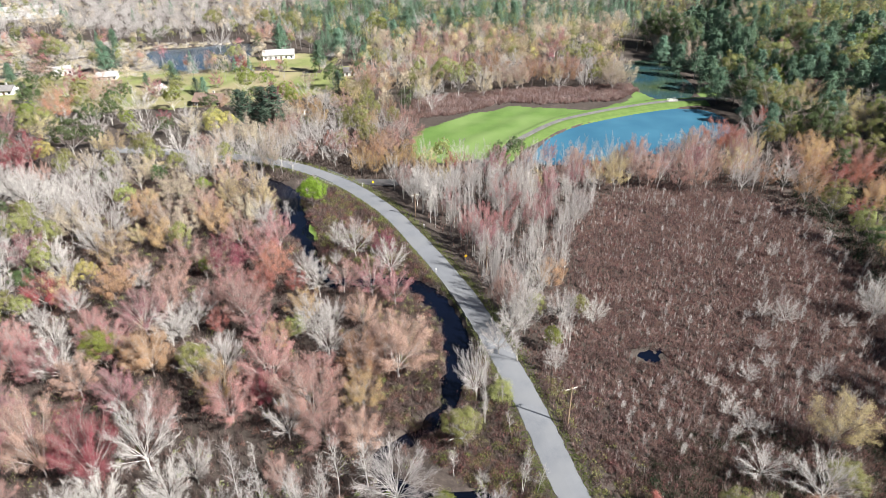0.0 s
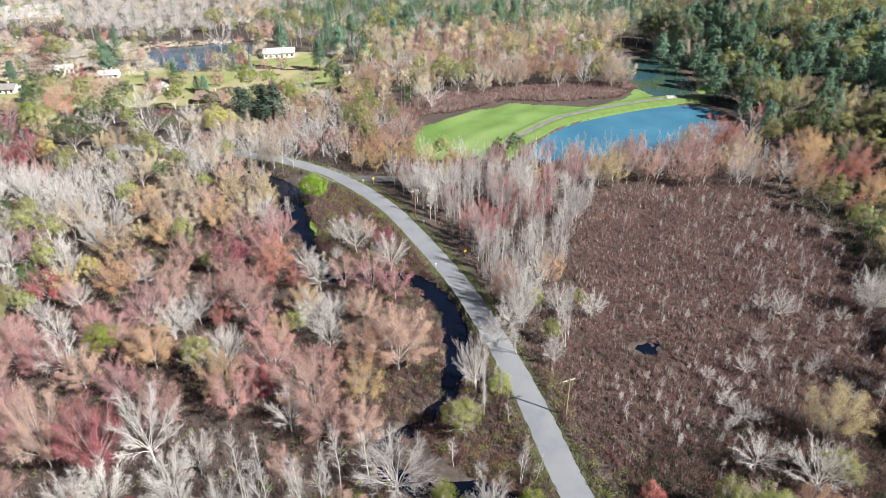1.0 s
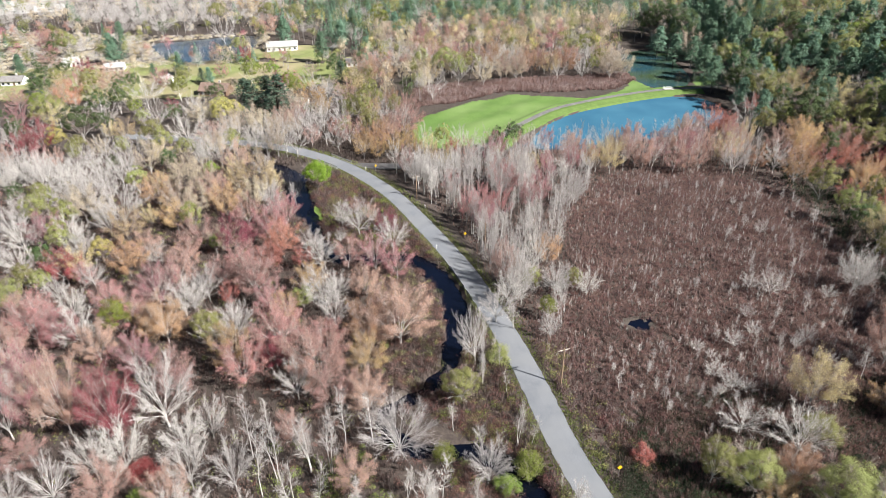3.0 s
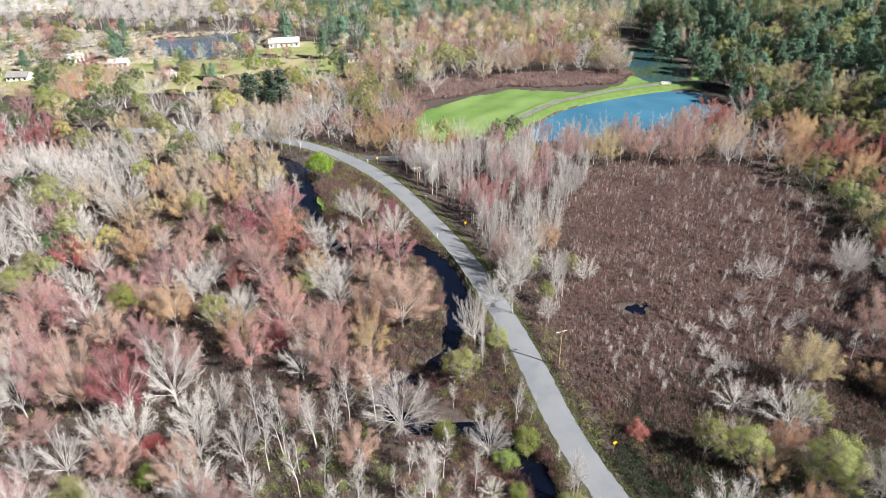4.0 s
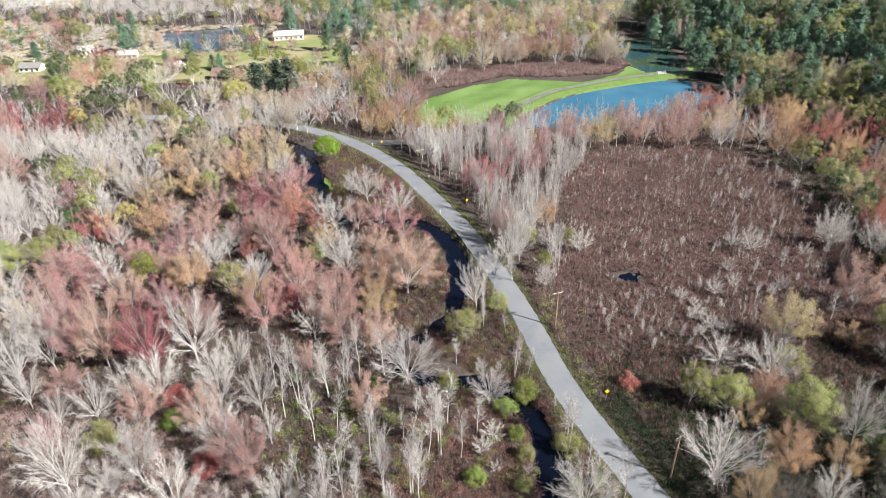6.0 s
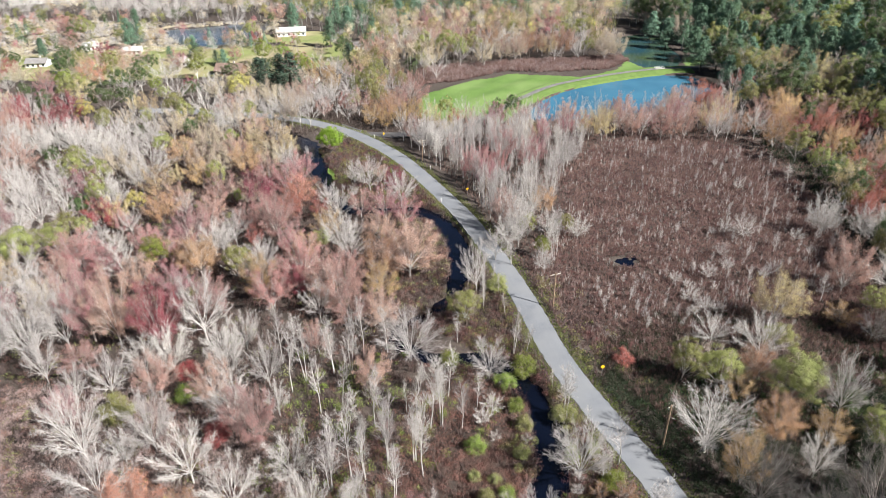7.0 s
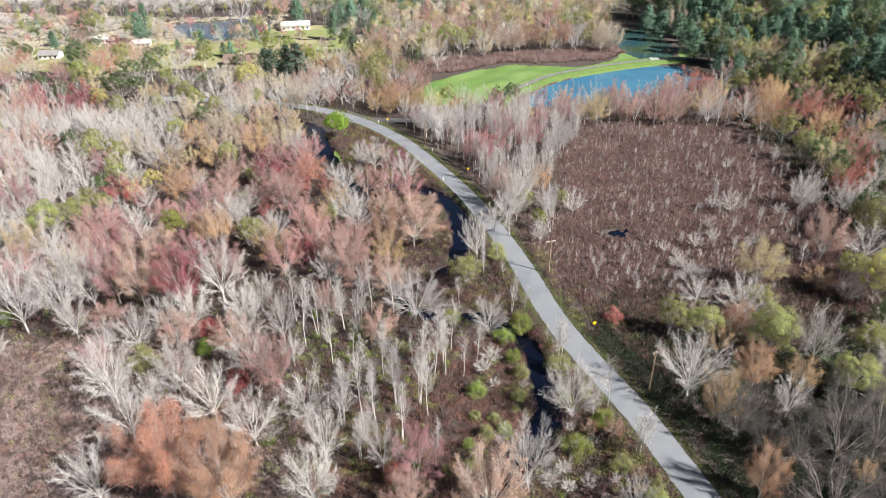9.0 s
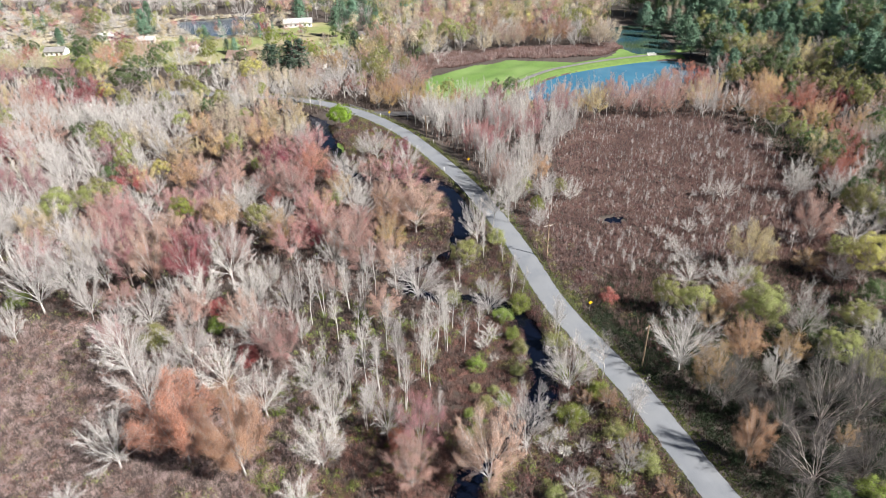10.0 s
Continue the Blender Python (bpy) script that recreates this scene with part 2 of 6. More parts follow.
def ease(v):
    v = np.clip(v, 0, 1)
    return v * v * (3 - 2 * v)


# ---- plan of the place ----
ROAD = spline([(62, -60), (47, -8), (38.2, 18), (31.8, 40), (25.2, 57), (20.9, 70), (16.6, 90), (11.2, 110), (4.6, 130),
               (-4.2, 150), (-14.5, 171), (-23.6, 184.5), (-32.5, 195), (-44, 205), (-55, 212), (-70, 218), (-90, 223), (-125, 228)])
ROAD_HALF = 2.65
CREEK = spline([(-72, 205), (-58, 197), (-51, 191), (-47, 180.5), (-43.3, 169), (-38.5, 159.5), (-35, 151), (-32, 143.5), (-26, 137.5), (-18, 136), (-12, 137), (-7, 135.3), (-2.1, 129), (1.4, 120.6),
                (2.9, 112.8), (3.4, 106.7), (2.2, 98.3), (-0.1, 91.5), (-4.4, 85.7), (-9, 82), (-11.5, 78), (-8.3, 73.4), (-1.5, 71.2), (5.5, 70.8), (11, 67.2), (15, 61), (16.6, 53), (16.3, 44),
                (13.5, 36.5), (8.5, 30), (3, 22.7), (0.5, 16), (-3, 2), (-8, -25), (-16, -80), (-20, -140)])
SIDE = spline([(-33, 195.6), (-26, 196.5), (-17, 196), (-6, 198), (8, 205)])
POND_RING = spline([(30, 217), (34, 222), (39, 234.5), (50, 248), (63.5, 258), (77.5, 267), (91.5, 273), (103, 274.5), (113.5, 272.5), (118, 261), (115, 247), (108, 237),
                    (92, 228), (70, 219), (48, 213), (36, 213)], 2.0, True)
UPPER_RING = spline([(98, 351), (94, 325), (93.8, 303), (97.5, 291), (103.5, 288), (113.5, 291), (121, 307), (122.5, 331), (123.5, 355), (112, 361)], 2.0, True)
FAR_RING = spline([(-173, 389), (-157, 357), (-136, 343), (-119, 355), (-111, 385), (-119, 412), (-134, 408), (-155, 398)], 3.0, True)
MEADOW_RING = spline([(-10, 218), (-11, 237), (-8.5, 248.5), (2, 258), (12, 268.5), (22, 272.5), (31, 280), (40, 277.5), (51, 275), (69, 275.2), (78, 281), (85, 288), (91, 299), (95, 296), (96.5, 288.5),
                      (80.5, 278), (65, 270), (52.5, 263.5), (36, 247), (21, 227), (13, 218), (3, 214)], 2.0, True)
DAM = spline([(8, 206), (20, 219.3), (26.4, 231), (35.4, 242.6), (43.6, 252.2), (52, 259.4), (65, 267), (79, 274), (93.3, 279.8), (103, 282.6), (113, 284), (124, 285.5), (138, 288)])
MARSH_RING = spline([(20, 101), (22, 112), (31, 125), (35, 150), (42, 172), (60, 190), (86, 192), (102, 178), (108, 150), (104, 120), (92, 96), (70, 82), (46, 76), (33, 72), (26, 82)], 3.0, True)
PUDDLE = np.array([43.3, 106.8])


def height(xy):
    """The lie of the land."""
    xy = np.atleast_2d(np.asarray(xy, float))
    x, y = xy[:, 0], xy[:, 1]
    z = 0.18 * np.sin(x * 0.21 + 1) * np.cos(y * 0.17) + 0.12 * np.sin(x * 0.47 - y * 0.39)
    rise = np.maximum(0, x - 130) * ease((y - 90) / 120)
    z = z + 55 * (1 - np.exp(-rise / 190)) * ease(rise / 40)
    z = z + 30 * ease((y - 620) / 900)
    z = z + 0.22 * np.sin(x * 1.9 + 1.7 * np.sin(y * 0.8)) * np.sin(y * 1.7 + 1.3 * np.sin(x * 0.9)) * ease((212 - y) / 12)
    d = away(xy, ROAD)
    z = np.where(d < 9, z + (0.78 - z) * ease((9 - d) / 5.2), z)
    d = away(xy, DAM)
    z = np.where(d < 6, np.maximum(z, 0.9 * ease((6 - d) / 4)), z)
    wob = 0.8 * np.sin(x * 0.9 + y * 0.5) + 0.6 * np.sin(y * 1.3 - x * 0.4)
    d = away(xy, CREEK) + 0.45 * wob
    wide = 1.0 + 1.6 * ease((y - 92) / 14) * ease((142 - y) / 8) + 2.1 * ease((y - 154) / 10) + 1.1 * ease((75 - y) / 10)
    cut = ease((wide + 1.6 - d) / 2.2)
    z = z * (1 - cut) - 1.1 * cut
    for ring, deep in ((POND_RING, 1.5), (UPPER_RING, 1.5), (FAR_RING, 1.5)):
        c = ring.mean(0)
        near = np.hypot(x - c[0], y - c[1]) < 90
        if near.any():
            e = away(xy[near], ring)
            s = np.where(inside(xy[near], ring), e, -e)
            cut = ease((s + 1.5) / 3.0)
            z[near] = z[near] * (1 - cut) - deep * cut
    e = np.hypot((x - PUDDLE[0]) / 1.6, y - PUDDLE[1]) + 0.3 * wob
    cut = ease((2.2 - e) / 1.4)
    return z * (1 - cut) - 0.55 * cut


def ground_z(x, y):
    return float(height([(x, y)])[0])


# ---- ground ----
def steps(*runs):
    out = []
    for a, b, s in runs:
        out.extend(np.linspace(a, b, max(1, int(round((b - a) / s))), endpoint=False))
    return np.array(out + [runs[-1][1]])


def build_ground():
    gx = steps((-4800, -900, 650), (-900, -260, 40), (-260, -75, 4), (-75, 50, 1.0), (50, 130, 1.8), (130, 260, 5), (260, 900, 40), (900, 4800, 650))
    gy = steps((-4800, -400, 550), (-400, -20, 25), (-20, 10, 3), (10, 210, 1.0), (210, 300, 1.8), (300, 430, 4), (430, 900, 20), (900, 4800, 300))
    X, Y = np.meshgrid(gx, gy)
    xy = np.stack([X.ravel(), Y.ravel()], 1)
    z = height(xy)
    n = len(gx)
    i = (np.arange(len(gy) - 1)[:, None] * n + np.arange(n - 1)[None, :]).ravel()
    faces = np.stack([i, i + 1, i + n + 1, i + n], 1)
    ob = link_mesh("ground", np.column_stack([xy, z]), faces, FLOOR)
    ob.data.polygons.foreach_set("use_smooth", [True] * len(faces))
    return tagged(ob, "brown leaf-strewn woodland ground reaching the horizon", "ground", kind="structure")


def ribbon(name, line, half, lift, material, label, category, crown=0.0, edge=0.0, drop=0.15):
    """A strip that follows a line over the ground, with a slightly ragged edge and real thickness."""
    t = np.gradient(line, axis=0)
    t /= np.linalg.norm(t, axis=1)[:, None]
    nrm = np.stack([-t[:, 1], t[:, 0]], 1)
    rows = []
    base = np.array([lift(q) if callable(lift) else lift for q in line])
    for k, (off, dz) in enumerate(((-1, -drop), (-1, 0), (-0.5, crown * 0.7), (0, crown), (0.5, crown * 0.7), (1, 0), (1, -drop))):
        rag = edge * nrng.normal(size=len(line)) if abs(off) == 1 and k in (1, 5) else 0
        if k in (0, 6):
            rag = 0.1
        w = off * (half + rag)
        rows.append(np.column_stack([line + nrm * np.reshape(w, (-1, 1)) if np.ndim(w) else line + nrm * w, base + dz]))
    v = np.stack(rows, 1).reshape(-1, 3)
    m = len(rows)
    f = [(a * m + k, a * m + k + 1, (a + 1) * m + k + 1, (a + 1) * m + k) for a in range(len(line) - 1) for k in range(m - 1)]
    return tagged(link_mesh(name, v.tolist(), f, material), label, category, kind="structure")


def sheet(name, ring, z, material, label, category):
    bm = bmesh.new()
    face = bm.faces.new([bm.verts.new((x, y, z)) for x, y in ring])
    if face.normal.z < 0:
        face.normal_flip()
    bmesh.ops.triangulate(bm, faces=bm.faces[:])
    bmesh.ops.recalc_face_normals(bm, faces=bm.faces[:])
    if sum(f.normal.z for f in bm.faces) < 0:
        bmesh.ops.reverse_faces(bm, faces=bm.faces[:])
    return tagged(part(name, bm, material, None), label, category, kind="structure")


def draped(name, ring, material, label, category, step=2.0, lift=0.06):
    """A sheet of grass laid over the ground inside a ring."""
    lo, hi = ring.min(0), ring.max(0)
    gx, gy = np.arange(lo[0], hi[0] + step, step), np.arange(lo[1], hi[1] + step, step)
    X, Y = np.meshgrid(gx, gy)
    xy = np.stack([X.ravel(), Y.ravel()], 1)
    n = len(gx)
    i = (np.arange(len(gy) - 1)[:, None] * n + np.arange(n - 1)[None, :]).ravel()
    f = np.stack([i, i + 1, i + n + 1, i + n], 1)
    keep = inside(xy[f].mean(1), ring)
    f = f[keep]
    used = np.unique(f)
    back = np.zeros(len(xy), int)
    back[used] = np.arange(len(used))
    xy, f = xy[used], back[f]
    v = np.column_stack([xy, height(xy) + lift])
    ob = link_mesh(name, v.tolist(), f.tolist(), material)
    return tagged(ob, label, category, kind="structure")


build_ground()
ribbon("road", ROAD, ROAD_HALF, 0.86, ASPHALT, "pale grey worn country road on a low bank", "road", 0.06, 0.08, 0.3)
ribbon("side_road", SIDE, 2.2, lambda q: max(0.8, ground_z(*q) + 0.05), TARMAC, "dark tarmac lane joining the country road", "road", 0.04, 0.1, 0.3)
ribbon("dam_path", DAM, 1.3, lambda q: max(0.95, ground_z(*q) + 0.05), GRAVEL, "grey gravel path along the grassy dam", "path", 0.03, 0.1, 0.2)
ribbon("creek_water", CREEK, 5.0, -0.5, STREAM, "dark blue still water of a winding creek", "water", 0.0, 0.0, 0.05)
sheet("pond_water", spline([(c - POND_RING.mean(0)) * 1.02 + POND_RING.mean(0) for c in POND_RING[::6]], 3, True), -0.3, POND, "calm water of a dammed pond, coloured the blue of reflected sky", "water")
sheet("upper_pond_water", spline([(c - UPPER_RING.mean(0)) * 1.02 + UPPER_RING.mean(0) for c in UPPER_RING[::6]], 3, True), -0.3, POND_UP, "water of the upper pond, coloured with reflected blue sky and olive trees", "water")
sheet("far_pond_water", spline([(c - FAR_RING.mean(0)) * 1.02 + FAR_RING.mean(0) for c in FAR_RING[::6]], 3, True), -0.3, POND_FAR, "water of a distant pond among bare trees, tinted with reflected sky blue", "water")
sheet("marsh_pool", spline([(PUDDLE[0] + 5.5 * math.cos(a), PUDDLE[1] + 3.5 * math.sin(a)) for a in np.arange(0, 6.2, 0.7)], 1, True), -0.3, STREAM, "small dark pool in the brown marsh", "water")
draped("bank_lawn", spline([(123, 306), (131, 305), (127, 291), (119, 291)], 2.0, True), GRASS, "small green lawn between pond and pines", "grass", 1.5)
draped("meadow", MEADOW_RING, GRASS, "bright green mown meadow beside the pond", "grass", 1.5)


def shoulder(name, line, offsets, material, label):
    """A strip of grass beside a path, following the ground."""
    t = np.gradient(line, axis=0)
    t /= np.linalg.norm(t, axis=1)[:, None]
    nrm = np.stack([-t[:, 1], t[:, 0]], 1)
    rows = [line + nrm * (o + (0.06 * nrng.normal(size=(len(line), 1)) if o in (offsets[0], offsets[-1]) else 0)) for o in offsets]
    fall = np.interp([abs(o) for o in offsets], (1.3, 2.2, 3, 4, 5, 6, 7.5), (0.96, 1.02, 0.98, 0.74, 0.45, 0.25, -0.5))
    v = np.stack([np.column_stack([r, np.full(len(r), z)]) for r, z in zip(rows, fall)], 1).reshape(-1, 3)
    m = len(offsets)
    f = [(a * m + k, a * m + k + 1, (a + 1) * m + k + 1, (a + 1) * m + k) for a in range(len(line) - 1) for k in range(m - 1)]
    return tagged(link_mesh(name, v.tolist(), f, material), label, "grass", kind="structure")


shoulder("dam_bank", DAM[10:-20], (-7.5, -6, -5, -4, -3, -2.2, -1.3), BANK_GRASS, "green grass bank of the dam towards the pond")
shoulder("dam_shoulder", DAM[10:-20], (1.3, 2.2, 3.2, 4.5), GRASS, "green grass shoulder of the dam towards the meadow")

# ---- trees ----
def tube(verts, faces, pts, radii, sides):
    """A tapering branch through a few places."""
    base = len(verts)
    for k, p in enumerate(pts):
        d = (pts[min(k + 1, len(pts) - 1)] - pts[max(k - 1, 0)]).normalized()
        a = d.orthogonal().normalized()
        b = d.cross(a)
        for s in range(sides):
            w = 2 * math.pi * s / sides
            verts.append(tuple(p + (a * math.cos(w) + b * math.sin(w)) * radii[k]))
    for k in range(len(pts) - 1):
        for s in range(sides):
            i, j = base + k * sides + s, base + k * sides + (s + 1) % sides
            faces.append((i, j, j + sides, i + sides))


def bough(r, start, way, length, segments, lift, jitter):
    pts, d = [start], way.normalized()
    for _ in range(segments):
        d = (d + Vector((r.gauss(0, jitter), r.gauss(0, jitter), lift + r.gauss(0, jitter * 0.6)))).normalized()
        pts.append(pts[-1] + d * length / segments)
    return pts


def spike(verts, faces, p, q, w, r):
    """A thin twig."""
    d = (q - p)
    a = d.orthogonal().normalized() * w
    a = Matrix.Rotation(r.uniform(0, 6.28), 3, d.normalized()) @ a
    n = len(verts)
    verts.extend((tuple(p - a), tuple(p + a), tuple(q)))
    faces.append((n, n + 1, n + 2))


def turned(r, d, low, high):
    """A way that leaves d at an angle between low and high degrees, to any side."""
    side = Matrix.Rotation(r.uniform(0, 6.283), 3, d) @ d.orthogonal().normalized()
    a = radians(r.uniform(low, high))
    return (d * math.cos(a) + side * math.sin(a)).normalized()


def along(pts, u):
    f = u * (len(pts) - 1)
    i = min(int(f), len(pts) - 2)
    return pts[i].lerp(pts[i + 1], f - i), (pts[i + 1] - pts[i]).normalized()


def grow(seed, habit, fine):
    """A leafless deciduous tree 12 m high: its wood (trunk and limbs), its twigs, and the places of its buds."""
    r = random.Random(seed)
    wood, wf, twig, tf, buds = [], [], [], [], []
    H = 12.0
    stems = []
    mid, deep, wide = H * 0.56, H * 0.42, H * r.uniform(0.38, 0.45)
    if habit == "slim":
        for s in range(r.choice((1, 1, 2, 3))):
            lean = Vector((r.gauss(0, 0.05 + 0.09 * s), r.gauss(0, 0.05 + 0.09 * s), 1))
            trunk = bough(r, Vector((0.3 * s, r.gauss(0, 0.2) * s, -0.3)), lean, H * (r.uniform(0.9, 1.0) - 0.08 * s), 6, 0.04, 0.05)
            tube(wood, wf, trunk, [0.105 * (1 - 0.85 * k / 6) * (1.3 if k == 0 else 1) for k in range(7)], 6 if fine else 4)
            stems.append((trunk, H, 0.09))
        per, first, low, high, share = (26 if fine else 17), 0.34, 26, 58, (0.13, 0.25)
    else:
        fork = H * r.uniform(0.12, 0.24)
        trunk = bough(r, Vector((0, 0, -0.3)), Vector((r.gauss(0, 0.04), r.gauss(0, 0.04), 1)), fork + 0.3, 2, 0.0, 0.03)
        tube(wood, wf, trunk, [0.21, 0.15, 0.12], 7 if fine else 5)
        n = r.randint(14, 17) if fine else r.randint(10, 12)
        spin = r.uniform(0, 6.28)
        for k in range(n):
            lift = math.asin(1.0 - 1.34 * (k + 0.3) / n) + r.uniform(-0.1, 0.1)
            a = spin + k * 2.4 + r.uniform(-0.3, 0.3)
            out = r.uniform(0.86, 1.08)
            goal = Vector((math.cos(lift) * math.cos(a) * wide * out, math.cos(lift) * math.sin(a) * wide * out, mid + math.sin(lift) * deep * out))
            p = along(trunk, r.uniform(0.55, 1.0))[0]
            knee = p.lerp(goal, 0.5) + Vector((0, 0, (goal - p).length * 0.05))
            pts = []
            for q in range(6):
                u = q / 5
                c = p * (1 - u) ** 2 + knee * (2 * u * (1 - u)) + goal * u * u
                pts.append(c + Vector((r.gauss(0, 0.12), r.gauss(0, 0.12), r.gauss(0, 0.08))) * (0 if q == 0 else 1))
            rad = 0.058 if fine else 0.045
            tube(wood, wf, pts, [rad, rad * 0.8, rad * 0.6, rad * 0.42, rad * 0.26, rad * 0.1], 4 if fine else 3)
            stems.append((pts, (goal - p).length, rad))
        per, first, low, high, share = (13 if fine else 9), 0.24, 14, 48, (0.2, 0.36)
    for pts, length, rad in stems:
        for k in range(per):
            u = first + (1 - first) * (k + r.uniform(0.1, 0.9)) / per
            q, d = along(pts, u)
            side = turned(r, d, low, high)
            if habit != "slim":
                side = (side + Vector((q.x, q.y, (q.z - mid) * 0.8 + 1.6)).normalized() * 0.6).normalized()
            l2 = length * r.uniform(*share) * (1.25 - 0.75 * u)
            sub = bough(r, q, side, l2, 2, 0.12, 0.10)
            thick = rad * 0.3 * (1.15 - u) + 0.010
            tube(wood, wf, sub, [thick, thick * 0.6, 0.006], 3)
            for j in range(10 if fine else 8):
                b, e = along(sub, r.uniform(0.12, 1.0))
                way = turned(r, e, 12, 55)
                way.z += 0.12
                l3 = l2 * r.uniform(0.3, 0.6) + 0.15
                tip = b + way * l3
                spike(twig, tf, b, tip, 0.018 if fine else 0.027, r)
                buds.append(tip)
                buds.append(b.lerp(tip, 0.5))
                for _ in range(2 if fine else 1):
                    m = b.lerp(tip, r.uniform(0.2, 0.9))
                    spike(twig, tf, m, m + turned(r, way.normalized(), 15, 55) * l3 * 0.6, 0.014 if fine else 0.022, r)
    return wood, wf, twig, tf, buds


def cards(places, size, squash=1.0, seed=1, facing=None, loose=0.7):
    """Small folded leaves at the given places, each an island of its own, turned to the light side of the crown or to any side."""
    g = np.random.default_rng(seed)
    p = np.asarray(places, float)
    n = len(p)
    up = g.normal(size=(n, 3))
    up /= np.linalg.norm(up, axis=1)[:, None]
    if facing is not None:
        d = np.asarray(facing, float)
        d = d / (np.linalg.norm(d, axis=1)[:, None] + 1e-6)
        up = d + up * loose
        up /= np.linalg.norm(up, axis=1)[:, None]
    a = np.cross(up, g.normal(size=(n, 3)))
    a /= np.linalg.norm(a, axis=1)[:, None] + 1e-9
    b = np.cross(up, a)
    s = size * g.uniform(0.6, 1.35, (n, 1))
    a, b = a * s, b * s * 0.62
    fold = up * s * 0.22
    a[:, 2] *= squash
    b[:, 2] *= squash
    v = np.stack([p - a, p + b + fold, p + a, p - b + fold], 1).reshape(-1, 3)
    i = np.arange(n)[:, None] * 4
    f = np.concatenate([i + (0, 1, 2), i + (0, 2, 3)], 0)
    return v, f


RAW = {}


def raw_mesh(name, verts, faces, mat, extra=None):
    """A mesh kept for sharing; extra: further faces in a second material."""
    if isinstance(faces, np.ndarray):
        ob = link_mesh(name, verts, faces, mat)
        me = ob.data
        bpy.data.objects.remove(ob)
        RAW[me.name] = (np.array(verts, float), faces, np.zeros(len(faces), int))
        return me
    me = bpy.data.meshes.new(name)
    n = len(faces)
    if extra:
        k = len(verts)
        verts, faces = list(verts) + extra[0], list(faces) + [tuple(i + k for i in f) for f in extra[1]]
    me.from_pydata(verts, [], faces)
    me.materials.append(mat)
    if extra:
        me.materials.append(extra[2])
        me.polygons.foreach_set("material_index", [0] * n + [1] * (len(faces) - n))
    me.update()
    tri, part_of = [], []
    for k, f in enumerate(faces):
        for a in range(1, len(f) - 1):
            tri.append((f[0], f[a], f[a + 1]))
            part_of.append(int(k >= n))
    RAW[me.name] = (np.array(verts, float), np.array(tri), np.array(part_of))
    return me


def deciduous(seed, habit, fine, leaves, size, spread, drop=0.0):
    """Meshes of one tree: trunk with limbs, and a crown of twigs or of leaves."""
    r = random.Random(seed * 7 + 1)
    wood, wf, twig, tf, buds = grow(seed, habit, fine)
    if not leaves:
        return raw_mesh("trunk", wood, wf, PALE_BARK), raw_mesh("crown", twig, tf, LEAF["twig"])
    if drop:
        buds = r.sample(buds, min(len(buds), 190 if fine else 90))
    picked = [r.choice(buds) + Vector((r.gauss(0, spread), r.gauss(0, spread), r.gauss(0, spread * 0.7) - drop)) for _ in range(leaves)]
    v, f = cards(picked, size, 1.0, seed, np.array(picked) - (0, 0, 5.0), 1.1)
    return raw_mesh("trunk", wood, wf, PALE_BARK, (twig, tf, LEAF["warmtwig"])), raw_mesh("crown", v, f, LEAF["salmon"])


def dome(seed, fine, clumps, per, size):
    """Meshes of one tree in full leaf: trunk with limbs, and a billowing crown of leaf clumps."""
    r = random.Random(seed * 5 + 2)
    g = np.random.default_rng(seed)
    wood, wf, twig, tf, _ = grow(seed, "spread", fine)
    places, face = [], []
    for k in range(clumps):
        up = 1.0 - 1.38 * (k + 0.5) / clumps
        a = k * 2.39996 + r.uniform(-0.35, 0.35)
        flat = math.sqrt(1 - up * up)
        out = r.uniform(0.55, 1.1)
        c = np.array((math.cos(a) * flat * 3.7, math.sin(a) * flat * 3.7, up * 4.3)) * out
        rad = r.uniform(0.65, 1.45)
        d = g.normal(size=(per, 3))
        d /= np.linalg.norm(d, axis=1)[:, None]
        n = c / np.linalg.norm(c)
        side = d @ n
        d = np.where((side < -0.2)[:, None], d - 2 * side[:, None] * n, d)
        places.append(c + (0, 0, 7.3) + d * rad * g.uniform(0.55, 1.08, (per, 1)) * (1, 1, 0.8))
        face.append(d + n * 0.7 + (0, 0, 0.15))
    v, f = cards(np.vstack(places), size, 1.0, seed, np.vstack(face), 0.45)
    return raw_mesh("trunk", wood, wf, PALE_BARK, (twig[:len(twig) // 2 // 3 * 3], tf[:len(twig) // 2 // 3], LEAF["warmtwig"])), raw_mesh("crown", v, f, LEAF["olive"])


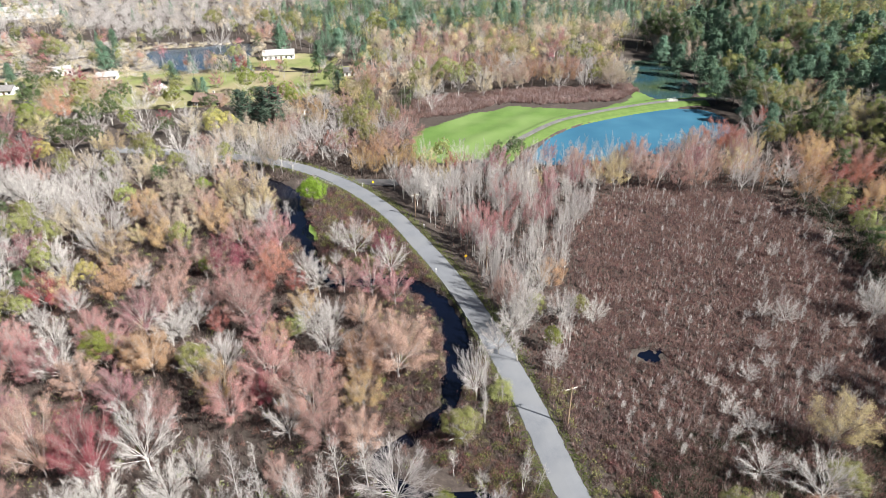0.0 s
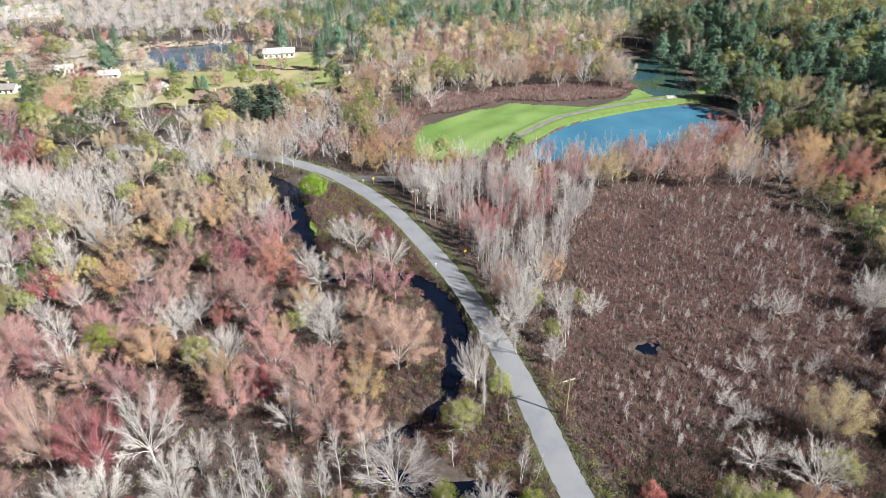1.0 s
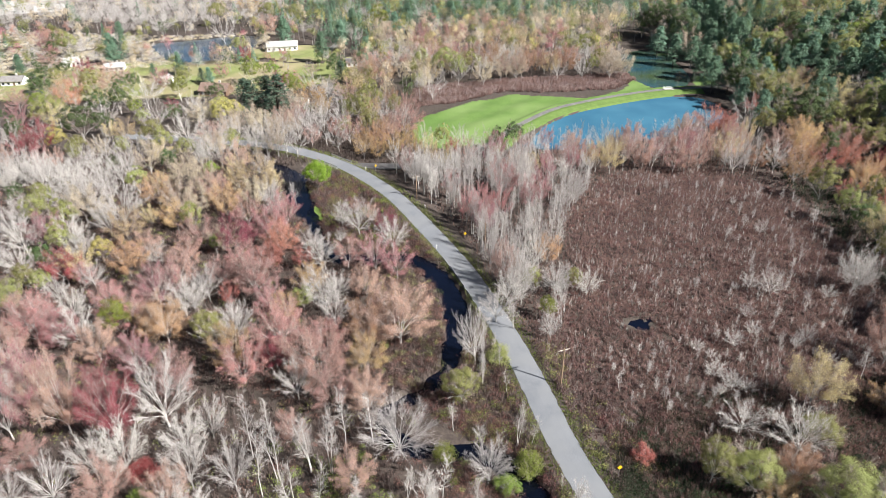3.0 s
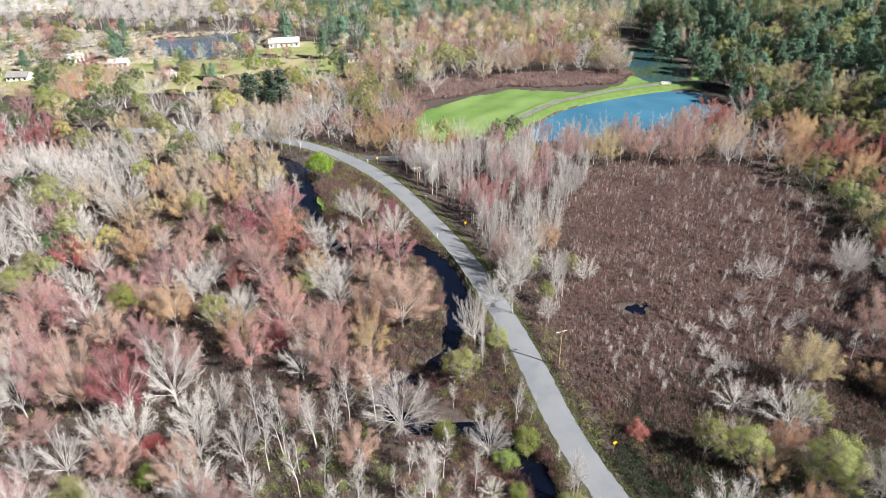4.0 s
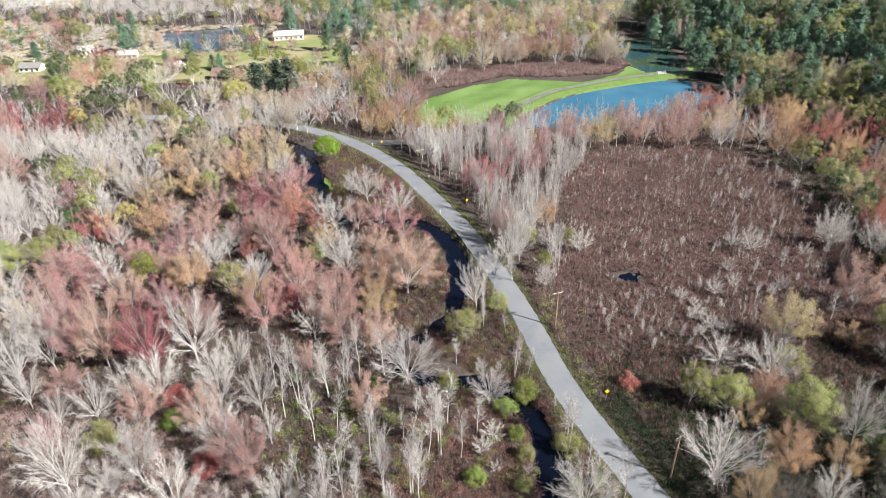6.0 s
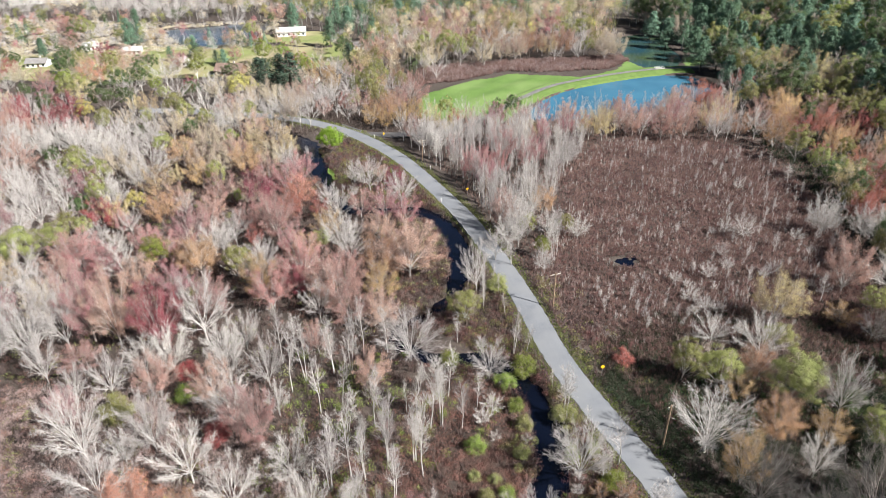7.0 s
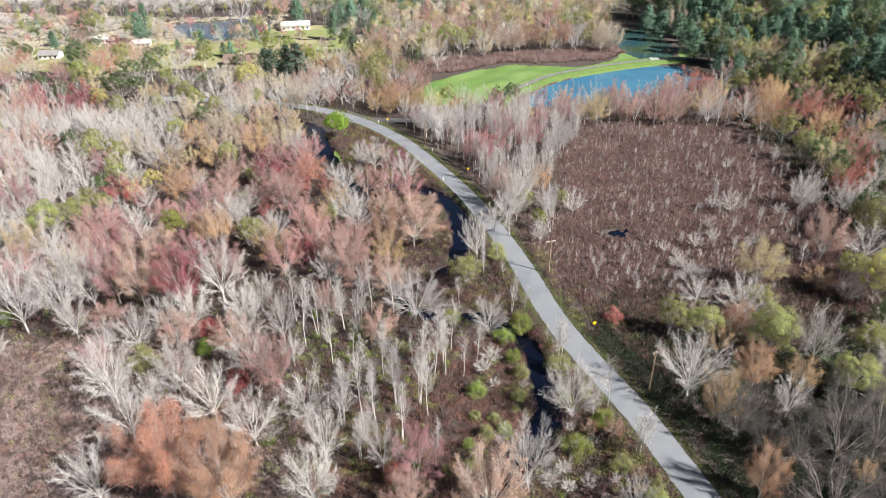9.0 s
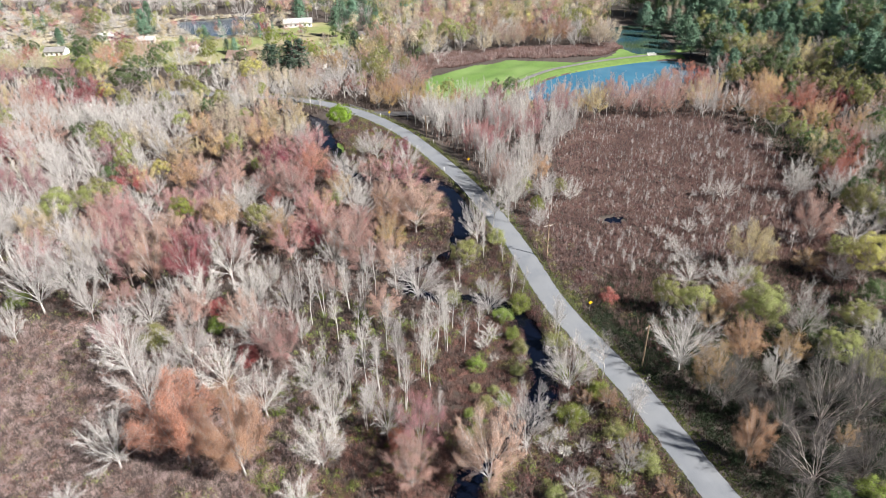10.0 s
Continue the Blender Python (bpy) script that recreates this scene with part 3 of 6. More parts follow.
def shrub(seed, per, size):
    """Meshes of one bush 4 m high: several stems from the ground and a ragged heap of leaf clumps."""
    r = random.Random(seed)
    g = np.random.default_rng(seed)
    wood, wf, twig, tf, places, face = [], [], [], [], [], []
    for k in range(34):
        a, out = r.uniform(0, 6.283), r.uniform(0.1, 1.0) ** 0.6
        c = Vector((math.cos(a) * 1.55 * out, math.sin(a) * 1.55 * out, r.uniform(0.7, 3.5) * (1.05 - 0.55 * out * out)))
        tube(wood, wf, bough(r, Vector((c.x * 0.1, c.y * 0.1, -0.2)), c, c.length + 0.3, 3, 0.05, 0.08), [0.05, 0.035, 0.02, 0.008], 3)
        for _ in range(10):
            tip = c + Vector((r.gauss(0, 0.5), r.gauss(0, 0.5), r.gauss(0.25, 0.4)))
            spike(twig, tf, c, tip, 0.02, r)
        d = g.normal(size=(per, 3))
        d /= np.linalg.norm(d, axis=1)[:, None]
        places.append(np.array(c) + d * r.uniform(0.35, 0.85) * g.uniform(0.1, 1.2, (per, 1)))
        face.append(d + (0, 0, 0.5))
    v, f = cards(np.vstack(places), size, 1.0, seed, np.vstack(face), 0.6)
    return raw_mesh("trunk", wood, wf, PALE_BARK, (twig, tf, LEAF["warmtwig"])), raw_mesh("crown", v, f, LEAF["olive"])


def pine(seed, spruce, count):
    """A conifer 18 m high: tiers of boughs, each a flat spray of needle tufts."""
    r = random.Random(seed)
    wood, wf, tufts, face = [], [], [], []
    H = 18.0
    trunk = bough(r, Vector((0, 0, -0.5)), Vector((0, 0, 1)), H * 0.97, 5, 0.1, 0.02)
    tube(wood, wf, trunk, [0.32, 0.26, 0.2, 0.14, 0.08, 0.02], 6)
    tiers = 20 if spruce else 15
    for k in range(tiers):
        u = (0.10 if spruce else 0.22) + (0.88 if spruce else 0.77) * k / tiers
        p = along(trunk, u)[0]
        reach = H * (0.20 * (1 - u) + 0.02) if spruce else H * (0.27 * (1 - u) ** 0.6 + 0.02)
        for b in range(6):
            a = b * 6.283 / 6 + k * 1.1 + r.uniform(-0.5, 0.5)
            l = reach * r.uniform(0.55, 1.2)
            way = Vector((math.cos(a), math.sin(a), -0.15 if spruce else r.uniform(0.05, 0.4)))
            pts = bough(r, p, way, l, 2, -0.06 if spruce else 0.12, 0.06)
            tube(wood, wf, pts, [0.06, 0.035, 0.01], 3)
            for _ in range(count):
                s = r.uniform(0.2, 1.05) ** 0.7
                j = pts[0].lerp(pts[2], s)
                w = (0.17 * l + 0.1) * (1.2 - 0.6 * s)
                tufts.append(j + Vector((r.gauss(0, w), r.gauss(0, w), r.gauss(0.0, 0.3))))
                face.append((math.cos(a) * 0.9, math.sin(a) * 0.9, 0.8))
    v, f = cards(tufts, 0.24, 1.0, seed, face, 0.8)
    return raw_mesh("trunk", wood, wf, DARK_BARK), raw_mesh("crown", v, f, LEAF["pine"])


FORMS = {
    "bare_near": [deciduous(s, "spread", True, 0, 0, 0) for s in range(1, 7)],
    "slim_near": [deciduous(s, "slim", True, 0, 0, 0) for s in range(11, 16)],
    "bare_mid": [deciduous(s, "spread", False, 0, 0, 0) for s in range(21, 25)],
    "slim_mid": [deciduous(s, "slim", False, 0, 0, 0) for s in range(31, 36)],
    "sparse_near": [deciduous(s, "spread", True, 17000, 0.068, 0.20) for s in range(41, 46)],
    "full_near": [dome(s, True, 58, 400, 0.072) for s in range(51, 55)],
    "leafy_near": [deciduous(s, "spread", True, 40000, 0.056, 0.27) for s in range(81, 84)],
    "leafy_mid": [deciduous(s, "spread", False, 9000, 0.1, 0.32) for s in range(85, 88)],
    "round": [dome(77, True, 95, 420, 0.08)],
    "shrub_near": [shrub(s, 300, 0.055) for s in range(101, 105)],
    "sparse_mid": [deciduous(s, "spread", False, 4800, 0.11, 0.26) for s in range(61, 66)],
    "full_mid": [dome(s, False, 38, 150, 0.125) for s in range(71, 75)],
    "pine": [pine(s, False, 44) for s in range(91, 96)],
    "spruce": [pine(s, True, 12) for s in range(97, 99)],
}
LABELS = {
    "bare": ("leafless tree with pale grey spreading branches in the autumn wood", "bare tree"),
    "slim": ("slender leafless tree with a pale upright trunk", "bare tree"),
    "salmon": ("thinly leaved maple with dusty salmon autumn leaves", "autumn tree"),
    "pink": ("thinly leaved maple with faded pink leaves", "autumn tree"),
    "crimson": ("maple with deep crimson autumn leaves", "autumn tree"),
    "red": ("tree with bright red autumn leaves", "autumn tree"),
    "russet": ("round maple full of russet orange leaves", "autumn tree"),
    "orange": ("tree with warm orange autumn leaves", "autumn tree"),
    "tan": ("tree with tan and brown autumn leaves", "autumn tree"),
    "blush": ("tree with faded beige autumn leaves", "autumn tree"),
    "gold": ("tree with thinning golden autumn leaves", "autumn tree"),
    "yellow": ("tree with clear yellow autumn leaves", "autumn tree"),
    "olive": ("bushy tree with olive yellow-green leaves", "leafy tree"),
    "lime": ("tree still in light yellow-green leaf", "leafy tree"),
    "green": ("small round tree in bright green leaf", "leafy tree"),
    "leafgreen": ("tree with dull green late leaves", "leafy tree"),
    "shade": ("low dense tree with green leaves coloured near black for shade", "leafy tree"),
    "pine": ("tall white pine with blue-green needles", "pine tree"),
    "spruce": ("dark green dense spruce", "spruce tree"),
}
planted = {}
marked = []


def free_spot(x, y, gap):
    i, j = int(x // 10), int(y // 10)
    return all((x - a) ** 2 + (y - b) ** 2 > gap * gap for di in (-1, 0, 1) for dj in (-1, 0, 1) for a, b in planted.get((i + di, j + dj), ()))


NAMES = {"bare": "bare_tree", "slim": "slender_tree", "salmon": "maple_tree", "pink": "maple_tree", "crimson": "maple_tree", "red": "maple_tree", "pine": "pine_tree",
         "spruce": "spruce_tree", "olive": "leafy_tree", "lime": "leafy_tree", "green": "leafy_tree", "leafgreen": "leafy_tree", "shade": "leafy_tree"}
joined = []


def plant(kind, x, y, tall, wide=1.0, fine=None, join=False, apart=True, name=""):
    """One tree: trunk and crown under an Empty at its foot."""
    planted.setdefault((int(x // 10), int(y // 10)), []).append((x, y))
    if apart and tall > 7.4:
        marked.append((x, y, kind))
    if apart and kind not in ("bare", "slim") and tall > 6:
        for gap in (5, 9):
            planted.setdefault((int(x // 10), int((y - gap) // 10)), []).append((x, y - gap))
    near = (y < (190 if kind in ("bare", "slim") else 125)) if fine is None else fine
    grade = "near" if near else "mid"
    if kind in ("pine", "spruce"):
        form, h0 = FORMS[kind], 18.0
    elif kind in ("bare", "slim"):
        form, h0 = FORMS[f"{kind}_{grade}"], 12.0
    elif kind in ("salmon", "pink", "gold", "tan", "blush"):
        form, h0 = FORMS[f"sparse_{grade}"], 12.0
    elif kind == "green":
        form, h0 = FORMS["round"], 12.0
    elif tall < 6 and near:
        form, h0 = FORMS["shrub_near"], 4.0
    elif kind in ("russet", "crimson", "red", "orange"):
        form, h0 = FORMS[f"leafy_{grade}"], 12.0
    else:
        form, h0 = FORMS[f"full_{grade}"], 12.0
    trunk, crown = rng.choice(form)
    s = tall / h0
    m = pose(x, y, ground_z(x, y), rng.gauss(0, 2), rng.gauss(0, 2), rng.uniform(0, 360)) @ Matrix.Diagonal((s * wide, s * wide, s, 1))
    bark = PALE_BARK if kind in ("bare", "slim") or rng.random() < 0.7 else GREY_BARK
    # bare trees here get grey bark and twigs with shade in their colour
    grey = kind == "bare" and x > 42 and y < 40
    bark = GREY_BARK if grey else bark
    if join:
        joined.append((trunk.name, m, "bark"))
        joined.append((crown.name, m, "twig" if kind in ("bare", "slim") else kind))
        return None
    root = new(name or ("sapling" if kind == "slim" and tall < 8 else NAMES.get(kind, "autumn_tree")))
    root.empty_display_size = 0.5
    root.matrix_basis = m
    if kind == "slim" and tall < 8:
        tagged(root, "small pale leafless sapling standing in the brown marsh", "sapling", "saplings of the marsh")
    else:
        tagged(root, "leafless tree with grey-brown bark and shade-darkened twigs in the east thicket" if grey else LABELS[kind][0], LABELS[kind][1], "woodland trees")
    t = new("trunk", trunk)
    c = new("crown", crown)
    t.parent = c.parent = root
    if kind not in ("pine", "spruce"):
        t.material_slots[0].link = "OBJECT"
        t.material_slots[0].material = bark
    if grey or kind not in ("bare", "slim"):
        c.material_slots[0].link = "OBJECT"
        c.material_slots[0].material = LEAF["dimtwig" if grey else kind]
    return root


def join_woods(name, label):
    """The trees gathered for a wood that nobody would count, as one object."""
    mats = ["bark"] + list(LEAF)
    verts, faces, index, base = [], [], [], 0
    for mesh_name, m, kind in joined:
        v, f, two = RAW[mesh_name]
        a = np.array(m)
        verts.append(v @ a[:3, :3].T + a[:3, 3])
        faces.append(f + base)
        index.append(np.where(two == 1, mats.index("warmtwig"), mats.index(kind)))
        base += len(v)
    joined.clear()
    ob = link_mesh(name, np.vstack(verts), np.vstack(faces), [PALE_BARK] + list(LEAF.values()), indices=np.concatenate(index))
    return tagged(ob, label, "woods", kind="stuff")


# trees that stand out, wood by wood
# the south-west clearing and its trees
plant("russet", -42.3, 24.6, 17.5, 0.82)
plant("orange", -33.0, 22.5, 16.8, 0.74)
plant("bare", -53.4, 24.3, 11.2, 1.07)
plant("bare", -53.4, 36.6, 11.4, 1.20)
plant("bare", -60.2, 45.6, 15.2, 0.86)
plant("bare", -49.3, 47.3, 13.3, 0.85)
plant("bare", -41.0, 40.8, 12.6, 0.92)
plant("bare", -32.5, 34.9, 11.0, 1.02)
plant("bare", -38.2, 53.5, 9.7, 1.23)
plant("salmon", -32.1, 48.1, 14.0, 0.69)
plant("red", -39.5, 49.1, 4.8, 1.08)
plant("bare", -57.8, 65.5, 9.7, 0.93)
plant("crimson", -50.2, 65.9, 3.9, 1.50)
plant("lime", -48.4, 59.8, 3.5, 1.50)
plant("olive", -59.3, 55.5, 5.0, 1.48)
plant("bare", -53.1, 66.3, 11.6, 0.91)
plant("crimson", -57.9, 73.7, 15.2, 0.75)
plant("bare", -50.1, 76.9, 15.9, 0.83)
plant("salmon", -71.5, 67.9, 5.9, 1.50)
plant("bare", -41.2, 63.3, 13.2, 0.69)
plant("pink", -73.5, 77.2, 17.5, 0.75)
plant("salmon", -67.6, 75.9, 17.5, 0.64)
plant("bare", -77.2, 74.4, 17.5, 0.60)
plant("bare", -81.7, 70.3, 17.5, 0.99)
plant("bare", -87.4, 65.9, 17.5, 0.79)
plant("gold", -102.5, 93.1, 11.8, 1.05)
plant("lime", -95.1, 69.0, 5.2, 1.03)
plant("bare", -88.3, 56.7, 9.6, 0.66)
plant("bare", -58.2, 16.9, 4.3, 1.50)
plant("bare", -33.9, 62.8, 11.9, 0.75)
plant("bare", -21.1, 23.5, 11.9, 0.81)
plant("bare", -20.6, 31.5, 11.9, 0.65)
plant("slim", -18.6, 39.0, 13.2, 1.02)
plant("slim", -16.0, 41.3, 15.0, 0.81)
plant("bare", -11.4, 29.5, 10.2, 0.71)
plant("pink", -6.1, 27.5, 11.3, 0.81)
plant("salmon", -7.0, 19.7, 10.5, 0.77)
plant("red", -9.5, 27.6, 4.6, 1.07)
plant("bare", -7.8, 70.1, 10.7, 1.50)
plant("slim", -13.2, 52.5, 13.9, 0.81)
plant("slim", -10.3, 44.8, 15.0, 0.80)
plant("slim", -8.7, 36.0, 13.1, 0.79)
plant("slim", -3.7, 52.0, 15.0, 0.91)
plant("slim", -5.9, 44.8, 15.0, 0.71)
plant("slim", -4.6, 41.6, 15.0, 0.81)
plant("slim", -1.9, 52.8, 13.9, 0.81)
plant("slim", -0.5, 59.6, 13.0, 0.82)
plant("slim", 1.8, 51.9, 11.5, 0.85)
plant("slim", 4.7, 57.5, 8.1, 1.19)
plant("slim", -13.8, 41.3, 12.2, 0.78)
plant("salmon", 4.6, 20.0, 15.4, 0.77)
plant("bare", 10.8, 25.4, 14.7, 0.79)
plant("bare", 7.3, 64.3, 9.0, 1.04)
plant("slim", -29.5, 61.6, 15.0, 0.72)
plant("slim", -27.3, 64.6, 15.0, 0.74)
plant("slim", -23.3, 56.1, 15.0, 0.70)
plant("slim", -22.4, 66.2, 15.0, 0.75)
plant("slim", -19.1, 66.2, 15.0, 0.75)
plant("slim", -17.2, 71.1, 14.9, 0.77)
plant("slim", -12.6, 72.8, 12.4, 1.08)
plant("slim", -32.9, 69.4, 14.7, 0.78)
plant("slim", -19.7, 58.1, 12.9, 0.70)
plant("bare", -76.2, 64.0, 12.0, 0.62)
plant("bare", -23.1, 15.9, 5.6, 1.32)
plant("slim", -14.7, 36.3, 8.7, 1.16)
plant("bare", -53.1, 44.6, 8.3, 0.79)
# the creek and the road
plant("olive", 3.2, 83.1, 7.6, 1.29)
plant("olive", 10.7, 93.8, 4.1, 1.50)
plant("bare", 6.3, 94.0, 13.1, 0.60)
plant("slim", 15.3, 104.7, 7.7, 1.28)
plant("slim", 12.6, 71.7, 10.4, 0.67)
plant("lime", 14.3, 66.8, 4.2, 1.50)
plant("bare", 20.3, 41.0, 11.4, 1.02)
plant("slim", 19.7, 54.7, 10.9, 0.96)
plant("slim", 26.6, 43.0, 12.0, 1.11)
plant("slim", 29.3, 31.9, 9.9, 1.11)
plant("bare", 25.7, 21.5, 8.1, 0.73)
plant("lime", 25.1, 39.1, 3.2, 1.50)
plant("slim", 15.1, 71.5, 7.3, 0.97)
plant("slim", 23.5, 40.0, 8.6, 1.09)
plant("slim", 1.6, 75.2, 7.4, 0.89)
plant("lime", -0.3, 69.6, 3.4, 1.50)
plant("lime", 10.1, 62.2, 3.2, 1.50)
plant("olive", 25.9, 29.8, 3.0, 1.50)
plant("lime", 19.6, 33.2, 3.9, 1.50)
plant("olive", 29.6, 23.1, 3.3, 1.50)
plant("olive", 19.8, 53.1, 3.8, 1.47)
plant("bare", 17.3, 17.9, 4.4, 1.50)
# the thicket east of the road
plant("bare", 41.5, 46.0, 12.8, 1.18)
plant("tan", 44.8, 39.4, 11.3, 0.73)
plant("bare", 45.5, 35.2, 12.9, 0.78)
plant("orange", 54.1, 48.2, 9.3, 0.93)
plant("orange", 44.7, 23.6, 11.2, 0.60)
plant("olive", 43.4, 63.5, 9.1, 0.88)
plant("olive", 49.6, 62.2, 8.0, 1.50)
plant("orange", 56.5, 62.7, 7.7, 1.01)
plant("olive", 59.7, 56.1, 12.1, 1.09)
plant("olive", 64.2, 71.2, 6.4, 1.48)
plant("bare", 59.7, 68.7, 10.1, 1.13)
plant("bare", 52.7, 74.4, 6.4, 1.50)
plant("gold", 68.0, 80.7, 12.5, 0.95)
plant("bare", 67.4, 53.6, 13.4, 0.68)
plant("leafgreen", 70.8, 56.1, 4.5, 1.50)
plant("olive", 70.8, 46.4, 8.4, 1.32)
plant("bare", 58.8, 29.8, 16.4, 0.86)
plant("bare", 66.0, 31.3, 15.8, 0.76)
plant("bare", 52.5, 19.3, 12.4, 1.23)
plant("bare", 53.4, 29.9, 10.0, 0.98)
plant("bare", 49.3, 32.1, 8.4, 0.90)
plant("salmon", 88.7, 92.5, 13.3, 0.95)
plant("red", 110.4, 123.5, 10.1, 0.94)
plant("bare", 98.7, 91.1, 9.6, 1.50)
plant("yellow", 90.6, 73.9, 13.0, 1.02)
plant("olive", 90.5, 83.3, 7.2, 1.18)
plant("bare", 85.3, 74.9, 6.9, 1.07)
plant("bare", 96.6, 118.5, 12.1, 0.90)
plant("tan", 61.5, 26.1, 5.5, 0.75)
plant("lime", 61.2, 17.7, 3.7, 1.44)
plant("bare", 56.8, 40.8, 9.0, 0.85)
plant("tan", 62.4, 47.7, 6.8, 1.20)
plant("bare", 61.2, 20.5, 10.8, 0.70)
plant("olive", 80.1, 57.0, 6.8, 1.47)
plant("bare", 79.9, 49.8, 9.3, 0.88)
plant("tan", 51.5, 58.0, 6.2, 1.16)
plant("red", 33.4, 68.3, 4.0, 1.08)
plant("leafgreen", 87.0, 64.4, 7.4, 1.21)
plant("tan", 81.6, 80.1, 5.3, 1.50)
plant("slim", 82.1, 88.6, 7.5, 1.29)
plant("olive", 75.9, 44.4, 5.3, 1.48)
# the west wood
plant("pink", -86.6, 101.1, 12.6, 1.07)
plant("pink", -80.5, 100.0, 9.5, 1.07)
plant("bare", -98.6, 96.0, 11.9, 1.07)
plant("salmon", -88.9, 94.5, 10.3, 1.07)
plant("bare", -92.0, 91.5, 10.5, 1.07)
plant("olive", -102.3, 105.1, 12.9, 1.07)
plant("bare", -111.7, 101.2, 10.3, 1.07)
plant("lime", -69.8, 104.0, 9.8, 1.07)
plant("orange", -59.0, 101.3, 10.7, 1.07)
plant("salmon", -71.0, 95.6, 9.0, 1.07)
plant("bare", -76.3, 99.8, 9.9, 1.07)
plant("olive", -49.5, 99.7, 9.2, 1.07)
plant("pink", -39.2, 88.1, 10.3, 1.07)
plant("pink", -61.4, 92.2, 9.1, 1.07)
plant("pink", -33.9, 97.6, 12.7, 1.07)
plant("salmon", -24.3, 88.9, 13.8, 1.07)
plant("crimson", -34.1, 93.3, 7.5, 1.07)
plant("tan", -15.2, 91.1, 9.0, 1.07)
plant("salmon", -9.2, 100.4, 14.0, 1.31)
plant("salmon", -14.2, 80.7, 9.1, 1.07)
plant("salmon", -20.8, 82.1, 9.9, 1.07)
plant("bare", -44.2, 99.5, 10.2, 1.07)
plant("bare", -27.9, 84.1, 8.7, 1.07)
plant("bare", -58.6, 111.2, 9.7, 1.07)
plant("bare", -98.7, 85.0, 9.4, 1.07)
plant("olive", -98.6, 111.8, 10.2, 1.07)
# the west wood towards the gardens
plant("crimson", -148.6, 208.0, 9.8, 1.07)
plant("bare", -146.7, 216.1, 11.7, 1.07)
plant("yellow", -138.9, 212.9, 10.0, 1.07)
plant("olive", -130.4, 210.4, 7.9, 1.07)
plant("gold", -124.7, 223.0, 7.8, 1.07)
plant("gold", -117.8, 221.3, 9.8, 1.07)
plant("olive", -105.4, 214.5, 12.7, 1.07)
plant("bare", -92.8, 216.6, 14.0, 1.36)
plant("bare", -104.1, 195.3, 14.0, 1.08)
plant("olive", -90.0, 204.1, 9.6, 1.07)
plant("leafgreen", -92.6, 195.0, 8.4, 1.07)
plant("leafgreen", -136.9, 225.7, 14.0, 1.50)
plant("olive", -95.4, 176.0, 9.8, 1.07)
plant("lime", -76.4, 188.7, 6.5, 1.05)
plant("leafgreen", -111.0, 194.2, 6.5, 1.00)
plant("gold", -58.3, 176.7, 14.0, 1.16)
plant("orange", -63.5, 160.9, 10.8, 1.07)
plant("gold", -88.7, 178.4, 6.9, 1.07)
plant("blush", -80.7, 178.9, 13.1, 1.07)
plant("blush", -77.5, 162.3, 12.5, 1.07)
plant("orange", -85.5, 166.9, 11.1, 1.07)
plant("gold", -83.5, 155.4, 6.5, 0.96)
plant("orange", -75.2, 152.8, 9.5, 1.07)
plant("bare", -75.4, 196.1, 14.0, 1.12)
plant("salmon", -69.1, 193.8, 11.1, 1.07)
plant("bare", -124.9, 176.8, 13.4, 1.07)
plant("bare", -115.6, 172.1, 13.1, 1.07)
plant("bare", -114.6, 181.2, 13.3, 1.07)
plant("bare", -107.8, 178.8, 11.7, 1.07)
plant("bare", -103.9, 164.9, 11.8, 1.07)
plant("olive", -122.3, 168.6, 8.2, 1.07)
plant("leafgreen", -128.8, 168.1, 7.8, 1.07)
plant("bare", -119.8, 155.0, 10.4, 1.07)
plant("bare", -110.9, 140.0, 10.4, 1.07)
plant("bare", -104.3, 127.5, 9.0, 1.07)
plant("bare", -99.7, 143.2, 10.6, 1.07)
plant("pink", -106.6, 142.9, 10.9, 1.07)
plant("bare", -90.9, 154.7, 14.0, 1.22)
plant("gold", -85.1, 144.0, 11.0, 1.07)
plant("gold", -90.2, 127.3, 9.0, 1.07)
plant("yellow", -87.8, 134.6, 8.0, 1.07)
plant("orange", -78.2, 127.8, 10.4, 1.07)
plant("crimson", -92.5, 125.1, 9.2, 1.07)
plant("leafgreen", -101.3, 130.7, 7.8, 1.07)
plant("olive", -101.0, 122.5, 7.4, 1.07)
plant("olive", -96.4, 121.3, 6.5, 1.01)
plant("bare", -90.0, 116.5, 6.9, 1.07)
plant("bare", -84.8, 123.2, 7.1, 1.07)
plant("pink", -88.0, 124.2, 6.9, 1.07)
plant("crimson", -54.0, 138.8, 11.0, 1.07)
plant("pink", -47.2, 145.3, 11.1, 1.07)
plant("russet", -41.5, 135.9, 10.9, 1.07)
plant("salmon", -65.2, 141.6, 9.7, 1.07)
plant("blush", -58.0, 139.8, 8.5, 1.07)
plant("lime", -59.9, 138.4, 6.5, 0.72)
plant("red", -49.6, 115.1, 6.5, 0.77)
plant("salmon", -63.9, 122.1, 10.3, 1.07)
plant("bare", -55.1, 117.1, 9.4, 1.07)
plant("salmon", -44.2, 118.3, 13.1, 1.07)
plant("pink", -66.4, 116.0, 10.9, 1.07)
plant("pink", -70.0, 106.0, 10.2, 1.07)
plant("salmon", -91.3, 107.2, 9.1, 1.07)
plant("tan", -63.3, 103.9, 7.8, 1.07)
plant("bare", -88.2, 105.7, 8.4, 1.07)
plant("bare", -44.2, 103.1, 8.9, 1.07)
plant("red", -35.5, 130.8, 6.5, 1.01)
plant("tan", -31.4, 120.1, 8.3, 1.07)
plant("olive", -32.1, 112.9, 6.7, 1.07)
plant("bare", -34.7, 138.4, 7.8, 1.07)
